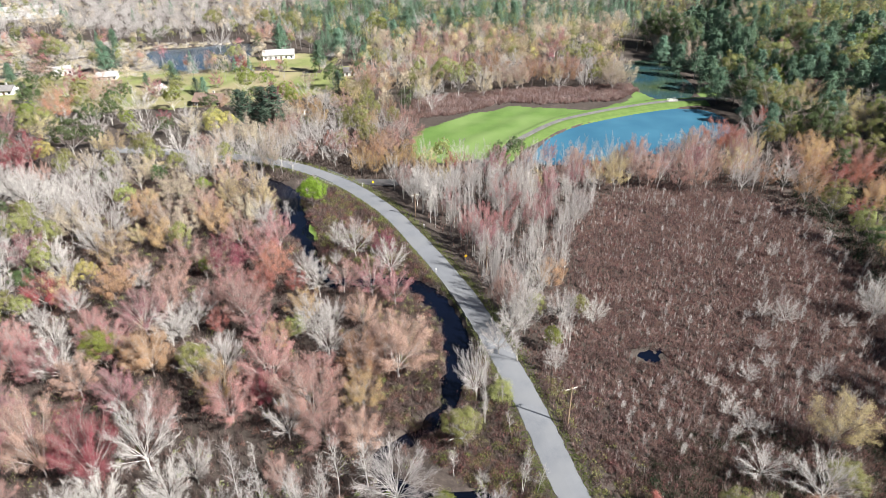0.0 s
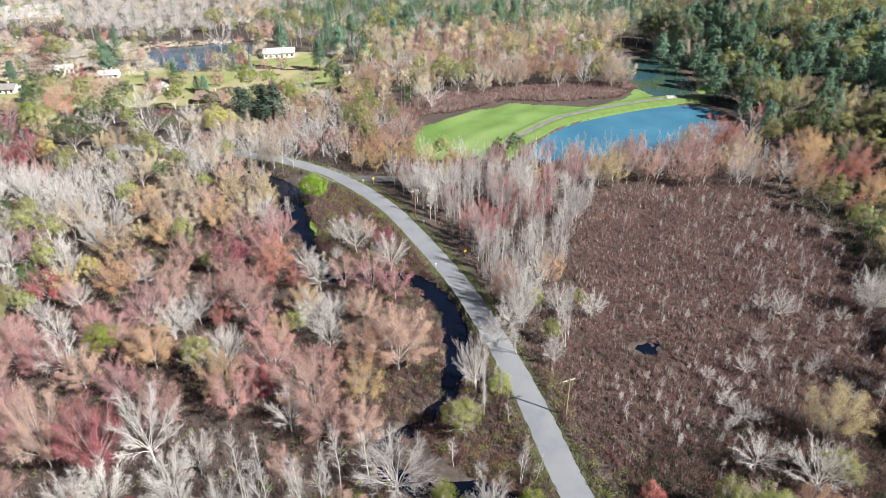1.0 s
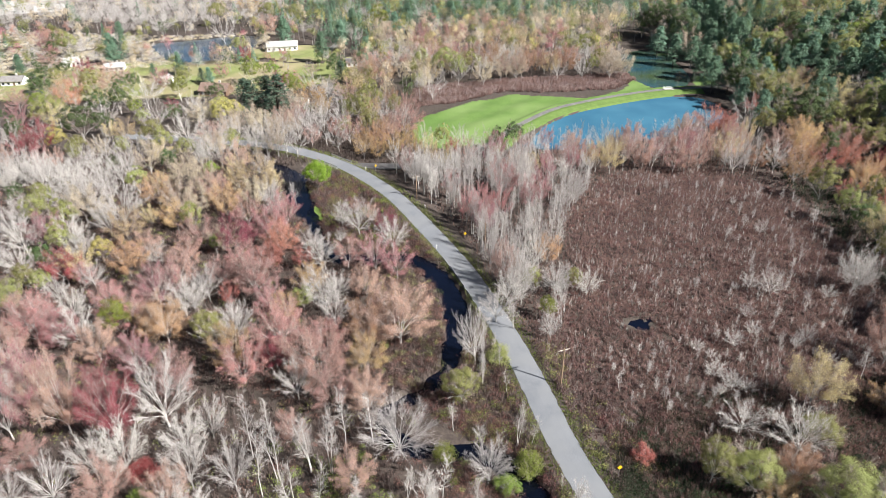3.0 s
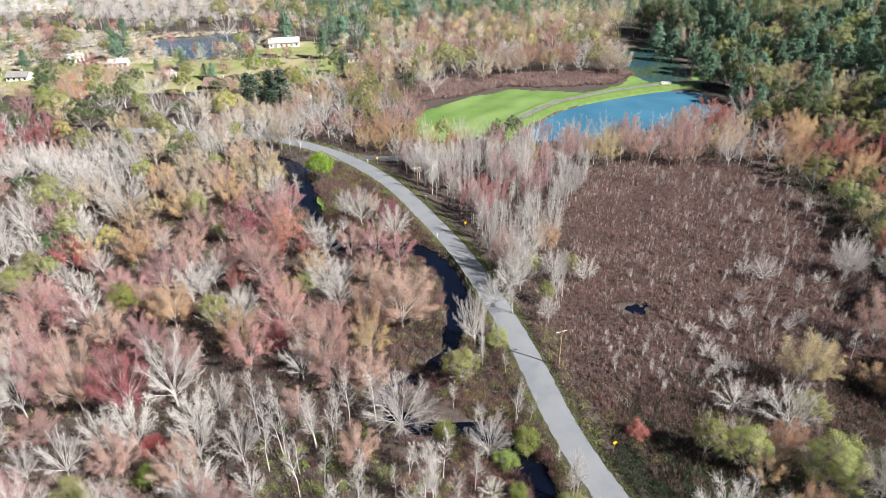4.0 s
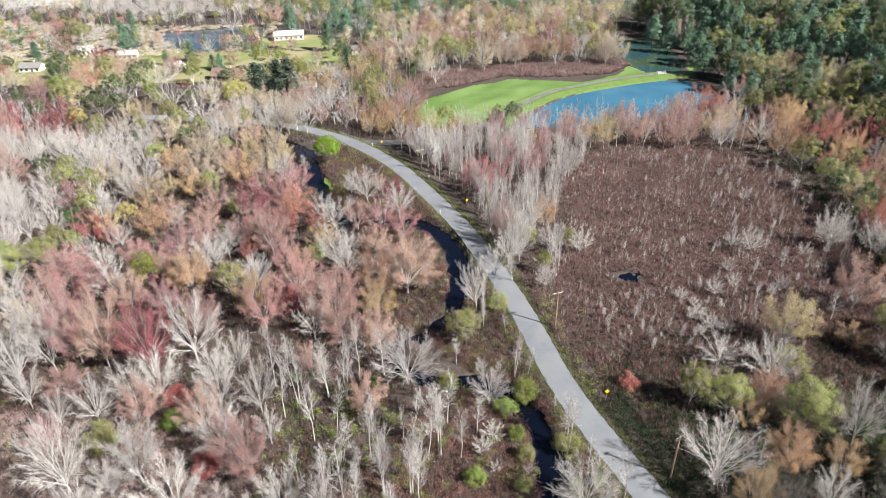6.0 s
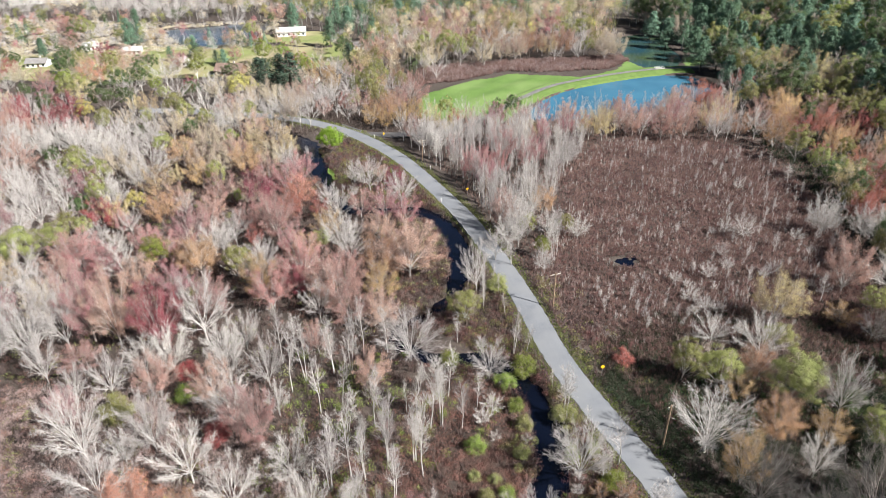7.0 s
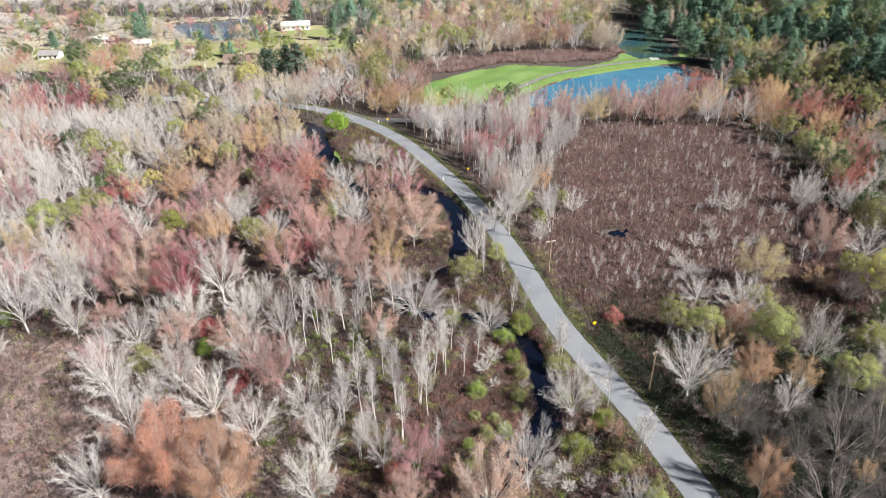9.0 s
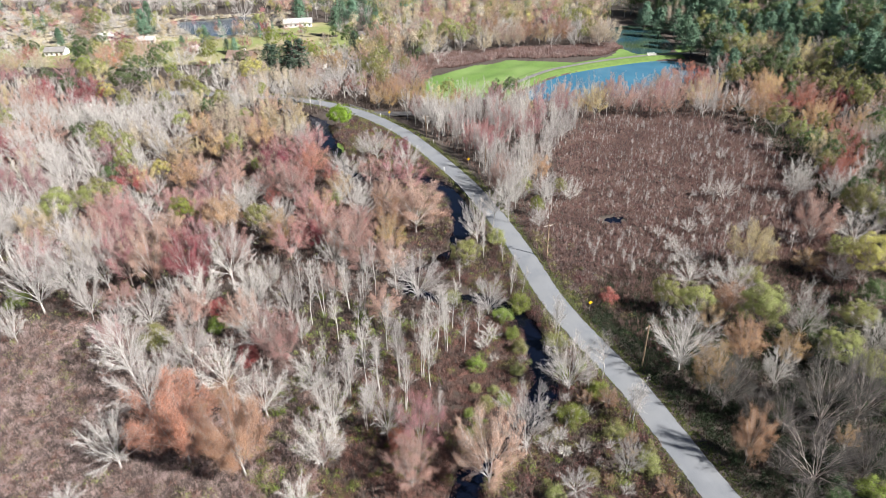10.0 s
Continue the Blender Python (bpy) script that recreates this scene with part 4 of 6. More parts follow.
plant("bare", -25.0, 116.7, 8.1, 1.07)
plant("bare", -24.1, 107.1, 8.5, 1.07)
plant("salmon", -24.3, 131.7, 9.2, 1.07)
plant("pink", -17.2, 130.3, 10.5, 1.07)
plant("pink", -11.4, 125.9, 9.6, 1.07)
plant("salmon", -18.1, 118.5, 8.5, 1.07)
plant("bare", -23.0, 147.9, 11.2, 1.07)
plant("bare", -13.3, 139.2, 10.0, 1.07)
plant("pink", -50.2, 129.6, 9.1, 1.07)
plant("russet", -43.6, 130.5, 8.1, 1.07)
plant("salmon", -75.9, 135.2, 9.4, 1.07)
plant("salmon", -65.3, 133.1, 8.6, 1.07)
plant("blush", -56.8, 166.1, 10.6, 1.07)
plant("salmon", -55.3, 154.2, 10.0, 1.07)
plant("bare", -52.4, 168.0, 9.0, 1.07)
plant("bare", -48.9, 159.6, 8.3, 1.07)
plant("gold", -150.6, 235.1, 11.5, 1.07)
plant("olive", -158.9, 238.4, 11.6, 1.07)
plant("bare", -132.2, 237.7, 11.6, 1.07)
plant("bare", -73.7, 133.2, 7.2, 1.07)
plant("pink", -78.0, 114.5, 7.7, 1.07)
plant("bare", -83.4, 110.2, 7.8, 1.07)
plant("salmon", -53.9, 123.0, 8.1, 1.07)
plant("bare", -57.2, 113.1, 7.6, 1.07)
plant("tan", -35.2, 110.0, 7.2, 1.07)
plant("pink", -39.4, 112.4, 8.2, 1.07)
plant("bare", -66.3, 207.4, 12.3, 1.07)
plant("bare", -63.2, 215.1, 12.7, 1.07)
plant("bare", -56.0, 209.7, 12.4, 1.07)
plant("bare", -51.2, 205.0, 11.2, 1.07)
plant("blush", -61.1, 224.1, 12.6, 1.07)
plant("blush", -75.3, 230.3, 12.9, 1.07)
plant("yellow", -86.7, 236.7, 13.2, 1.07)
plant("blush", -95.6, 239.8, 11.7, 1.07)
plant("bare", -78.0, 217.1, 11.7, 1.07)
plant("blush", -69.3, 226.9, 11.1, 1.07)
plant("bare", -110.5, 233.3, 13.6, 1.07)
plant("bare", -53.3, 220.8, 10.8, 1.07)
# beyond the road's bend
plant("bare", -43.0, 218.2, 14.0, 1.33)
plant("olive", -28.1, 227.6, 11.1, 1.07)
plant("olive", -32.7, 241.6, 13.5, 1.07)
plant("salmon", -14.2, 226.7, 14.0, 1.21)
plant("russet", -40.8, 226.2, 7.4, 1.07)
plant("salmon", -34.5, 219.5, 11.3, 1.07)
plant("bare", -49.4, 223.0, 13.1, 1.07)
plant("bare", -39.8, 236.4, 12.6, 1.07)
plant("salmon", -19.0, 217.6, 8.6, 1.07)
plant("bare", -20.1, 233.4, 10.3, 1.07)
plant("tan", -27.8, 204.4, 10.1, 1.07)
plant("tan", -16.1, 204.1, 10.1, 1.07)
plant("bare", -11.7, 191.5, 10.1, 1.07)
plant("bare", -37.5, 211.2, 9.4, 1.07)
plant("tan", -22.6, 223.3, 8.8, 1.07)
plant("gold", -3.5, 198.9, 7.6, 1.07)
plant("red", 3.3, 206.0, 6.8, 1.07)
plant("pink", 11.5, 169.9, 6.5, 0.96)
plant("pink", 19.9, 173.1, 10.1, 1.07)
plant("leafgreen", 26.0, 214.1, 10.0, 1.07)
plant("slim", -2.3, 172.4, 10.9, 1.50)
plant("slim", 8.1, 177.2, 10.3, 1.50)
plant("slim", 15.7, 186.5, 9.8, 1.50)
plant("slim", 2.9, 182.5, 9.7, 1.50)
plant("slim", -7.9, 187.0, 9.9, 1.50)
plant("slim", 15.4, 140.0, 11.5, 1.50)
plant("slim", 22.1, 147.7, 10.0, 1.50)
plant("slim", 13.1, 149.1, 9.0, 1.50)
plant("slim", 7.4, 159.8, 8.7, 1.50)
plant("orange", 26.5, 133.5, 7.9, 1.07)
plant("olive", 21.0, 119.9, 7.0, 1.07)
plant("bare", 26.4, 118.9, 8.5, 1.07)
plant("bare", 33.6, 117.7, 7.2, 1.07)
plant("olive", 30.9, 120.2, 6.5, 0.90)
plant("bare", 15.0, 112.1, 8.8, 1.07)
plant("bare", 11.5, 106.7, 7.9, 1.07)
plant("bare", 22.8, 101.7, 6.5, 0.98)
plant("lime", 23.3, 108.6, 6.5, 0.93)
plant("slim", 20.1, 129.4, 8.1, 1.50)
# the marsh's far edge
plant("gold", 50.9, 191.1, 11.0, 1.07)
plant("salmon", 46.8, 206.2, 8.7, 1.07)
plant("gold", 59.9, 201.5, 9.5, 1.07)
plant("salmon", 68.4, 211.2, 9.4, 1.07)
plant("red", 98.9, 219.2, 12.9, 1.07)
plant("slim", 88.7, 209.5, 11.9, 1.50)
plant("orange", 104.4, 190.8, 8.6, 1.07)
plant("salmon", 79.8, 189.2, 9.5, 1.07)
plant("slim", 94.2, 166.8, 6.9, 1.50)
plant("bare", 97.9, 119.2, 9.5, 1.07)
plant("bare", 76.7, 117.3, 6.9, 1.07)
plant("salmon", 37.7, 194.6, 8.8, 1.07)
plant("slim", 32.6, 191.2, 9.6, 1.50)
plant("gold", 29.5, 188.0, 8.5, 1.07)
plant("red", 49.9, 198.6, 7.5, 1.07)
plant("pink", 72.5, 198.5, 8.9, 1.07)
plant("slim", 69.2, 190.3, 9.5, 1.50)
plant("salmon", 90.6, 201.6, 10.0, 1.07)
plant("slim", 80.1, 214.7, 10.6, 1.50)
plant("slim", 111.5, 217.8, 11.7, 1.50)
plant("slim", 100.4, 199.9, 10.9, 1.50)
plant("red", 126.2, 244.2, 9.5, 1.07)
plant("slim", 92.8, 189.8, 9.5, 1.50)
plant("slim", 126.9, 233.8, 11.4, 1.50)
plant("salmon", 80.9, 203.9, 8.7, 1.07)
plant("slim", 38.4, 181.8, 9.6, 1.50)
plant("slim", 44.3, 175.2, 8.1, 1.50)
plant("slim", 102.8, 149.4, 7.1, 1.50)
plant("slim", 60.4, 191.8, 8.7, 1.50)
plant("pink", 28.9, 169.7, 7.9, 1.07)
plant("salmon", 65.1, 195.3, 7.9, 1.07)
# the eastern hill
plant("orange", 119.9, 192.4, 10.6, 1.07)
plant("red", 132.1, 188.6, 11.3, 1.07)
plant("salmon", 140.1, 195.9, 11.2, 1.07)
plant("olive", 113.5, 167.2, 12.4, 1.07)
plant("red", 121.7, 167.7, 7.0, 1.07)
plant("orange", 131.9, 210.7, 9.4, 1.07)
plant("gold", 153.8, 238.1, 14.0, 1.32)
plant("olive", 143.1, 220.3, 13.9, 1.07)
plant("gold", 151.8, 222.4, 13.4, 1.07)
plant("olive", 127.2, 225.0, 13.7, 1.07)
plant("leafgreen", 137.0, 246.4, 13.7, 1.07)
plant("russet", 123.9, 186.3, 9.8, 1.07)
plant("orange", 132.5, 177.7, 9.4, 1.07)
plant("olive", 151.1, 214.5, 13.0, 1.07)
plant("tan", 115.8, 180.7, 9.1, 1.07)
plant("olive", 145.8, 197.3, 11.2, 1.07)
plant("bare", 160.2, 236.1, 12.9, 1.07)
plant("bare", 142.8, 240.9, 13.4, 1.07)
plant("olive", 119.2, 221.2, 11.4, 1.07)
plant("salmon", 114.5, 192.8, 8.7, 1.07)
plant("bare", 119.1, 236.2, 12.1, 1.07)
plant("olive", 200.1, 342.9, 14.0, 1.50)
plant("olive", 184.0, 331.9, 14.0, 1.47)
plant("gold", 212.4, 320.9, 14.0, 1.50)
plant("yellow", 162.1, 382.9, 13.4, 1.07)
plant("olive", 212.0, 344.9, 14.0, 1.50)
plant("olive", 187.7, 358.4, 14.0, 1.46)
plant("olive", 197.5, 302.9, 14.0, 1.21)
plant("salmon", 191.3, 353.8, 14.0, 1.28)
plant("salmon", 164.4, 311.3, 14.0, 1.25)
plant("gold", 176.8, 285.8, 13.3, 1.07)
plant("olive", 180.7, 376.4, 14.0, 1.50)
plant("olive", 201.6, 357.6, 14.0, 1.46)
plant("olive", 174.0, 336.9, 14.0, 1.28)
plant("lime", 191.5, 287.3, 13.3, 1.07)
plant("salmon", 154.4, 267.7, 9.7, 1.07)
# pines of the hill
plant("pine", 156.1, 277.0, 18.5, 1.22)
plant("pine", 164.1, 253.8, 18.5, 1.25)
plant("pine", 147.3, 300.7, 18.5, 1.25)
plant("pine", 142.5, 314.7, 18.5, 1.25)
plant("pine", 136.3, 359.9, 18.5, 1.25)
plant("pine", 117.3, 349.9, 18.5, 1.25)
plant("pine", 138.4, 331.8, 18.5, 1.25)
plant("pine", 128.5, 278.8, 18.5, 1.25)
plant("pine", 173.8, 361.2, 18.5, 1.25)
plant("pine", 175.2, 284.4, 18.5, 1.25)
plant("pine", 185.8, 278.5, 18.5, 1.25)
plant("pine", 153.3, 254.3, 18.5, 1.13)
plant("pine", 121.2, 279.0, 18.5, 1.25)
plant("pine", 161.3, 323.5, 18.5, 1.25)
plant("pine", 176.2, 300.8, 18.5, 1.25)
plant("pine", 164.7, 359.9, 18.5, 1.25)
plant("pine", 151.8, 390.1, 18.5, 1.25)
plant("pine", 152.8, 284.8, 17.5, 1.05)
plant("pine", 174.5, 259.6, 18.5, 1.15)
plant("pine", 154.2, 338.7, 18.5, 1.25)
plant("pine", 119.3, 327.6, 18.5, 1.25)
plant("pine", 145.7, 400.9, 18.5, 1.25)
plant("pine", 150.8, 352.2, 18.5, 1.25)
plant("pine", 194.4, 305.4, 18.5, 1.25)
plant("pine", 132.1, 269.5, 18.5, 1.25)
plant("pine", 163.5, 283.8, 18.5, 1.24)
plant("pine", 138.0, 408.3, 18.5, 1.25)
plant("pine", 124.6, 298.8, 18.5, 1.25)
plant("pine", 163.5, 265.0, 18.1, 1.05)
# the village and the far bank of the meadow
plant("leafgreen", -141.8, 251.2, 12.0, 1.13)
plant("leafgreen", -136.7, 258.1, 12.3, 1.13)
plant("lime", -117.4, 276.0, 11.3, 1.13)
plant("leafgreen", -177.1, 273.5, 14.2, 1.13)
plant("pine", -173.0, 336.0, 18.5, 1.19)
plant("olive", -207.0, 356.8, 15.1, 1.13)
plant("pine", -211.9, 317.5, 12.4, 1.05)
plant("russet", -159.3, 261.3, 13.0, 1.13)
plant("olive", -161.7, 285.6, 11.6, 1.13)
plant("crimson", -179.4, 315.9, 9.4, 1.13)
plant("crimson", -105.8, 343.5, 8.7, 1.13)
plant("lime", -90.7, 298.7, 14.1, 1.13)
plant("olive", -110.9, 352.8, 12.6, 1.13)
plant("pine", -110.3, 297.2, 9.8, 1.05)
plant("lime", -82.3, 304.9, 10.3, 1.13)
plant("tan", -55.5, 257.2, 13.4, 1.13)
plant("leafgreen", -51.7, 307.8, 13.1, 1.13)
plant("lime", -41.1, 414.5, 17.0, 1.27)
plant("pine", -63.6, 337.2, 17.7, 1.05)
plant("pine", -57.3, 366.3, 18.5, 1.15)
plant("pine", -54.6, 401.4, 18.5, 1.25)
plant("pine", -41.0, 336.2, 15.4, 1.05)
plant("pine", -37.0, 305.1, 14.0, 1.05)
plant("salmon", -37.5, 296.9, 14.0, 1.13)
plant("blush", -34.9, 369.7, 17.0, 1.15)
plant("gold", -42.1, 293.8, 9.4, 1.13)
plant("salmon", -41.1, 266.3, 11.5, 1.13)
plant("salmon", -222.1, 371.7, 12.5, 1.13)
plant("pink", -232.0, 372.1, 12.5, 1.13)
plant("bare", -202.5, 364.5, 12.2, 1.13)
plant("salmon", -202.0, 327.7, 11.8, 1.13)
plant("gold", -166.9, 353.7, 9.6, 1.13)
plant("bare", -177.2, 367.4, 10.8, 1.13)
plant("pine", -190.8, 385.6, 15.0, 1.05)
plant("pine", -27.3, 391.6, 18.5, 1.25)
plant("pine", -21.8, 417.8, 18.5, 1.25)
plant("pine", 6.6, 425.9, 18.5, 1.25)
plant("pine", 21.4, 435.0, 18.5, 1.25)
plant("pine", 36.8, 444.5, 18.5, 1.25)
plant("pine", -4.1, 407.8, 18.5, 1.20)
plant("pine", 48.6, 450.2, 18.5, 1.16)
plant("olive", 0.8, 301.9, 17.0, 1.17)
plant("olive", 13.5, 307.4, 14.5, 1.13)
plant("tan", 25.1, 318.8, 16.5, 1.13)
plant("bare", -4.2, 270.9, 16.0, 1.13)
plant("gold", 44.4, 345.9, 16.2, 1.13)
plant("gold", 78.4, 413.9, 17.0, 1.16)
plant("olive", 76.4, 338.1, 16.6, 1.13)
plant("salmon", 34.9, 368.2, 16.4, 1.13)
plant("pink", 63.6, 369.7, 16.5, 1.13)
plant("tan", 43.8, 311.3, 14.6, 1.13)
plant("tan", 60.2, 310.7, 14.6, 1.13)
plant("blush", 88.4, 367.0, 17.0, 1.14)
plant("blush", 107.1, 416.2, 17.0, 1.28)
plant("salmon", 23.5, 404.9, 16.2, 1.13)
plant("salmon", -3.4, 319.8, 16.5, 1.13)
plant("bare", -23.0, 320.5, 16.5, 1.13)
plant("tan", -29.1, 292.1, 15.1, 1.13)
plant("pink", -11.5, 359.7, 16.0, 1.13)
plant("blush", -18.7, 347.8, 15.5, 1.13)
plant("blush", 62.0, 409.3, 17.0, 1.20)
plant("blush", 88.5, 402.0, 16.1, 1.13)
plant("bare", 34.8, 323.4, 14.5, 1.13)
plant("bare", 72.9, 314.9, 12.7, 1.13)
plant("salmon", 5.7, 365.4, 16.3, 1.13)
plant("olive", -31.9, 265.6, 10.9, 1.13)
plant("bare", -49.0, 260.6, 13.6, 1.13)
plant("bare", -126.7, 262.9, 13.7, 1.13)
plant("salmon", -165.8, 310.5, 9.2, 1.13)
plant("gold", -180.1, 294.9, 7.5, 1.05)
plant("olive", -91.0, 245.9, 10.1, 1.13)
plant("bare", -98.9, 249.5, 10.3, 1.13)
plant("pine", -132.2, 317.8, 12.4, 1.05)
plant("pine", -143.0, 311.8, 8.3, 1.05)
plant("olive", -122.4, 296.9, 10.1, 1.13)
plant("gold", -159.9, 289.2, 9.9, 1.13)
plant("bare", -147.2, 245.6, 11.2, 1.13)
plant("olive", -154.6, 243.0, 12.8, 1.13)
plant("salmon", -181.2, 260.9, 9.6, 1.13)
plant("tan", -131.8, 459.1, 17.0, 1.21)
plant("olive", -148.9, 439.1, 17.0, 1.17)
plant("bare", -164.4, 430.1, 17.0, 1.43)
plant("bare", -172.4, 403.3, 17.0, 1.35)
plant("bare", -197.9, 431.8, 17.0, 1.32)
plant("bare", -130.5, 389.0, 15.6, 1.13)
plant("olive", -113.2, 437.3, 17.0, 1.28)
plant("pine", -91.4, 378.5, 18.5, 1.12)
plant("salmon", -108.3, 400.2, 14.3, 1.13)
plant("olive", -94.5, 426.5, 17.0, 1.13)
plant("spruce", 119.5, 297.0, 7.5, 1.5)
plant("green", -39.6, 178.0, 10.5, 1.15, True)
plant("slim", -45.0, 169.0, 8.2, 1.3)
# the gardens
for gx_, gy_, gh_ in ((-68, 250, 20), (-77, 252, 17), (-72, 258, 18), (-84, 260, 15), (-48, 300, 12), (-116, 303, 8), (-132, 318, 11), (-178, 352, 13), (-188, 287, 11), (-221, 331, 9)):
    plant("spruce", gx_, gy_, gh_, 2.6, False)


def clear_of(x, y):
    """Open water, roads, lawns and houses stay free of trees."""
    q = [(x, y)]
    if away(q, ROAD)[0] < (6.0 if 80 < y < 125 and x > 12 else 4.3) or away(q, CREEK)[0] < (6.5 if y > 146 else 3.6 if y > 84 else 2.6) or away(q, DAM)[0] < 4 or away(q, SIDE)[0] < 4:
        return False
    for ring in (POND_RING, UPPER_RING, FAR_RING, MEADOW_RING):
        if inside(q, ring)[0] or away(q, ring)[0] < 2.5:
            return False
    return all((x - a) ** 2 + (y - b) ** 2 > r * r for a, b, r in OPEN)


OPEN = [(125, 298, 8), (130, 314, 8), (131, 330, 8), (130, 346, 8), (-93, 297, 13), (-156, 334, 12), (-76, 352, 11), (-201, 294, 12), (-38, 166, 8), (-39, 176, 7), (-90, 366, 14), (-78, 362, 9), (-104, 282, 9), (-63, 262, 6), (-47, 331, 7), (-198, 335, 9), (-170, 325, 10), (-208, 300, 10), (-134, 300, 5),
        (-95, 303, 11), (-140, 330, 8), (-62, 318, 8), (-70, 345, 7)]


def wood(ring, gap, count, mix, low, high, fine=None, wide=(0.78, 1.0), join=False, name="", like=0.0):
    """Fill a stretch of wood with trees that keep their distance; like kinds stand in drifts, in the order of the mix."""
    ring = np.array(ring, float)
    kinds, shares = list(mix), np.cumsum(list(mix.values())) / sum(mix.values())
    lo, hi = ring.min(0), ring.max(0)
    for _ in range(count):
        x, y = rng.uniform(lo[0], hi[0]), rng.uniform(lo[1], hi[1])
        if inside([(x, y)], ring)[0] and free_spot(x, y, gap) and clear_of(x, y):
            v = noise.noise(Vector((x * 0.055, y * 0.055, 7.7))) + rng.gauss(0, 0.30)
            u = 0.5 * (1 + math.erf(v / 0.56))
            kind = kinds[min(int(np.searchsorted(shares, u)), len(kinds) - 1)]
            if like and rng.random() < like:
                a, b, near = min(marked, key=lambda q: (q[0] - x) ** 2 + (q[1] - y) ** 2)
                kind = near if (a - x) ** 2 + (b - y) ** 2 < 225 else kind
            plant(kind, x, y, rng.uniform(low, high), rng.uniform(*wide), fine, join, False, name)


# west wood, from the clearing to the gardens
wood([(-62, 74), (-14, 80), (-12, 92), (-12, 118), (-20, 130), (-40, 140), (-70, 132), (-72, 96)], 6.0, 1300,
     {"tan": 5, "orange": 5, "salmon": 34, "bare": 22, "pink": 28, "crimson": 5}, 9, 13, like=0.55)
wood([(-72, 52), (-52, 56), (-28, 52), (-14, 62), (-14, 80), (-62, 76)], 5.0, 420, {"salmon": 16, "bare": 62, "pink": 14}, 6.5, 10.5, like=0.3)
wood([(-26, 30), (-2, 30), (-1, 62), (-26, 66)], 4.0, 90, {"slim": 75, "bare": 20, "salmon": 5}, 7, 12)
wood([(-104, 56), (-74, 72), (-72, 132), (-130, 150), (-150, 100)], 5.6, 800, {"olive": 4, "blush": 4, "bare": 62, "slim": 8, "pink": 13, "salmon": 9}, 10, 14, like=0.5)
wood([(-130, 135), (-80, 130), (-42, 142), (-50, 200), (-80, 216), (-140, 212)], 5.8, 1400,
     {"olive": 9, "yellow": 3, "gold": 7, "orange": 8, "blush": 26, "bare": 24, "salmon": 18, "pink": 8}, 9, 12.5, join=True, like=0.55)
wood([(-195, 150), (-128, 140), (-138, 214), (-205, 232)], 5.2, 800, {"leafgreen": 8, "olive": 14, "gold": 4, "bare": 58, "slim": 4, "salmon": 10, "crimson": 3}, 10, 13, join=True, like=0.4)
join_woods("west_far_woods", "mixed autumn wood of grey, orange and salmon trees")
wood([(-36, 146), (-22, 142), (-14, 148), (-22, 164), (-36, 176)], 5.5, 60, {"bare": 70, "salmon": 24, "crimson": 6}, 4, 8)
wood([(-28, 108), (-10, 122), (-14, 132), (-32, 134)], 4.6, 80, {"salmon": 55, "pink": 30, "bare": 15}, 9, 13, like=0.5)
wood([(-86, 204), (-72, 200), (-50, 203), (-49, 206), (-58, 212), (-72, 217), (-90, 219)], 3.3, 260, {"bare": 70, "slim": 18, "blush": 12}, 9, 13, None, (0.7, 0.9))
wood([(-56, 216), (-70, 222), (-92, 228), (-92, 262), (-44, 262), (-46, 214)], 4.6, 300, {"olive": 12, "yellow": 3, "bare": 50, "blush": 21, "salmon": 14}, 8, 11.5, like=0.5)
wood([(-38, 214), (-50, 220), (-58, 240), (-60, 262), (-40, 262), (-30, 222)], 4.4, 160, {"bare": 40, "salmon": 24, "olive": 12, "orange": 10, "yellow": 8, "blush": 6}, 8, 12, like=0.5)
# east of the road to the pond
wood([(19, 106), (27, 106), (29, 130), (36, 160), (52, 182), (60, 194), (36, 198), (4, 194), (-16, 192), (-8, 176), (6, 146)], 2.7, 1500,
     {"salmon": 2, "bare": 20, "slim": 74, "pink": 4}, 9, 13, None, (0.55, 0.85), like=0.15)
wood([(4, 190), (60, 190), (104, 186), (112, 208), (106, 226), (92, 222), (70, 212), (36, 210), (0, 208), (-10, 196)], 2.8, 1100,
     {"pink": 7, "slim": 50, "bare": 28, "salmon": 8, "gold": 7}, 9, 12.5, None, (0.6, 0.9), like=0.12)
wood([(-26, 200), (0, 204), (8, 212), (-13, 216), (-13, 250), (-30, 260), (-46, 240), (-44, 212)], 4.3, 500,
     {"salmon": 20, "bare": 44, "orange": 5, "olive": 14, "yellow": 4, "tan": 10}, 8, 11.5, None, (0.7, 0.95), like=0.5)
wood([(6.5, 86), (12.5, 82), (10.5, 100), (7.5, 112)], 1.9, 60, {"slim": 85, "bare": 15}, 4, 8, True, (0.7, 1.0))
wood([(17, 72), (19, 62), (22, 52), (27, 42), (29.5, 34), (26, 34), (20, 50)], 3.0, 40, {"slim": 75, "bare": 25}, 4, 7.5, True, (0.7, 1.0))
wood([(20, 74), (18, 62), (19, 48), (14, 34), (10, 20), (24, 10), (33, 16), (30, 30), (24, 50)], 2.6, 260, {"olive": 22, "lime": 12, "bare": 40, "slim": 8, "tan": 18}, 1.4, 3.2, True, (1.1, 1.4), name="bank_tree")
wood([(9, 74), (14, 62), (14, 44), (8, 32), (0, 24), (4, 50), (8, 66), (0, 78)], 2.9, 200, {"olive": 12, "lime": 12, "bare": 56, "tan": 10, "salmon": 10}, 1.8, 4.0, True, (1.0, 1.3), name="bank_tree")
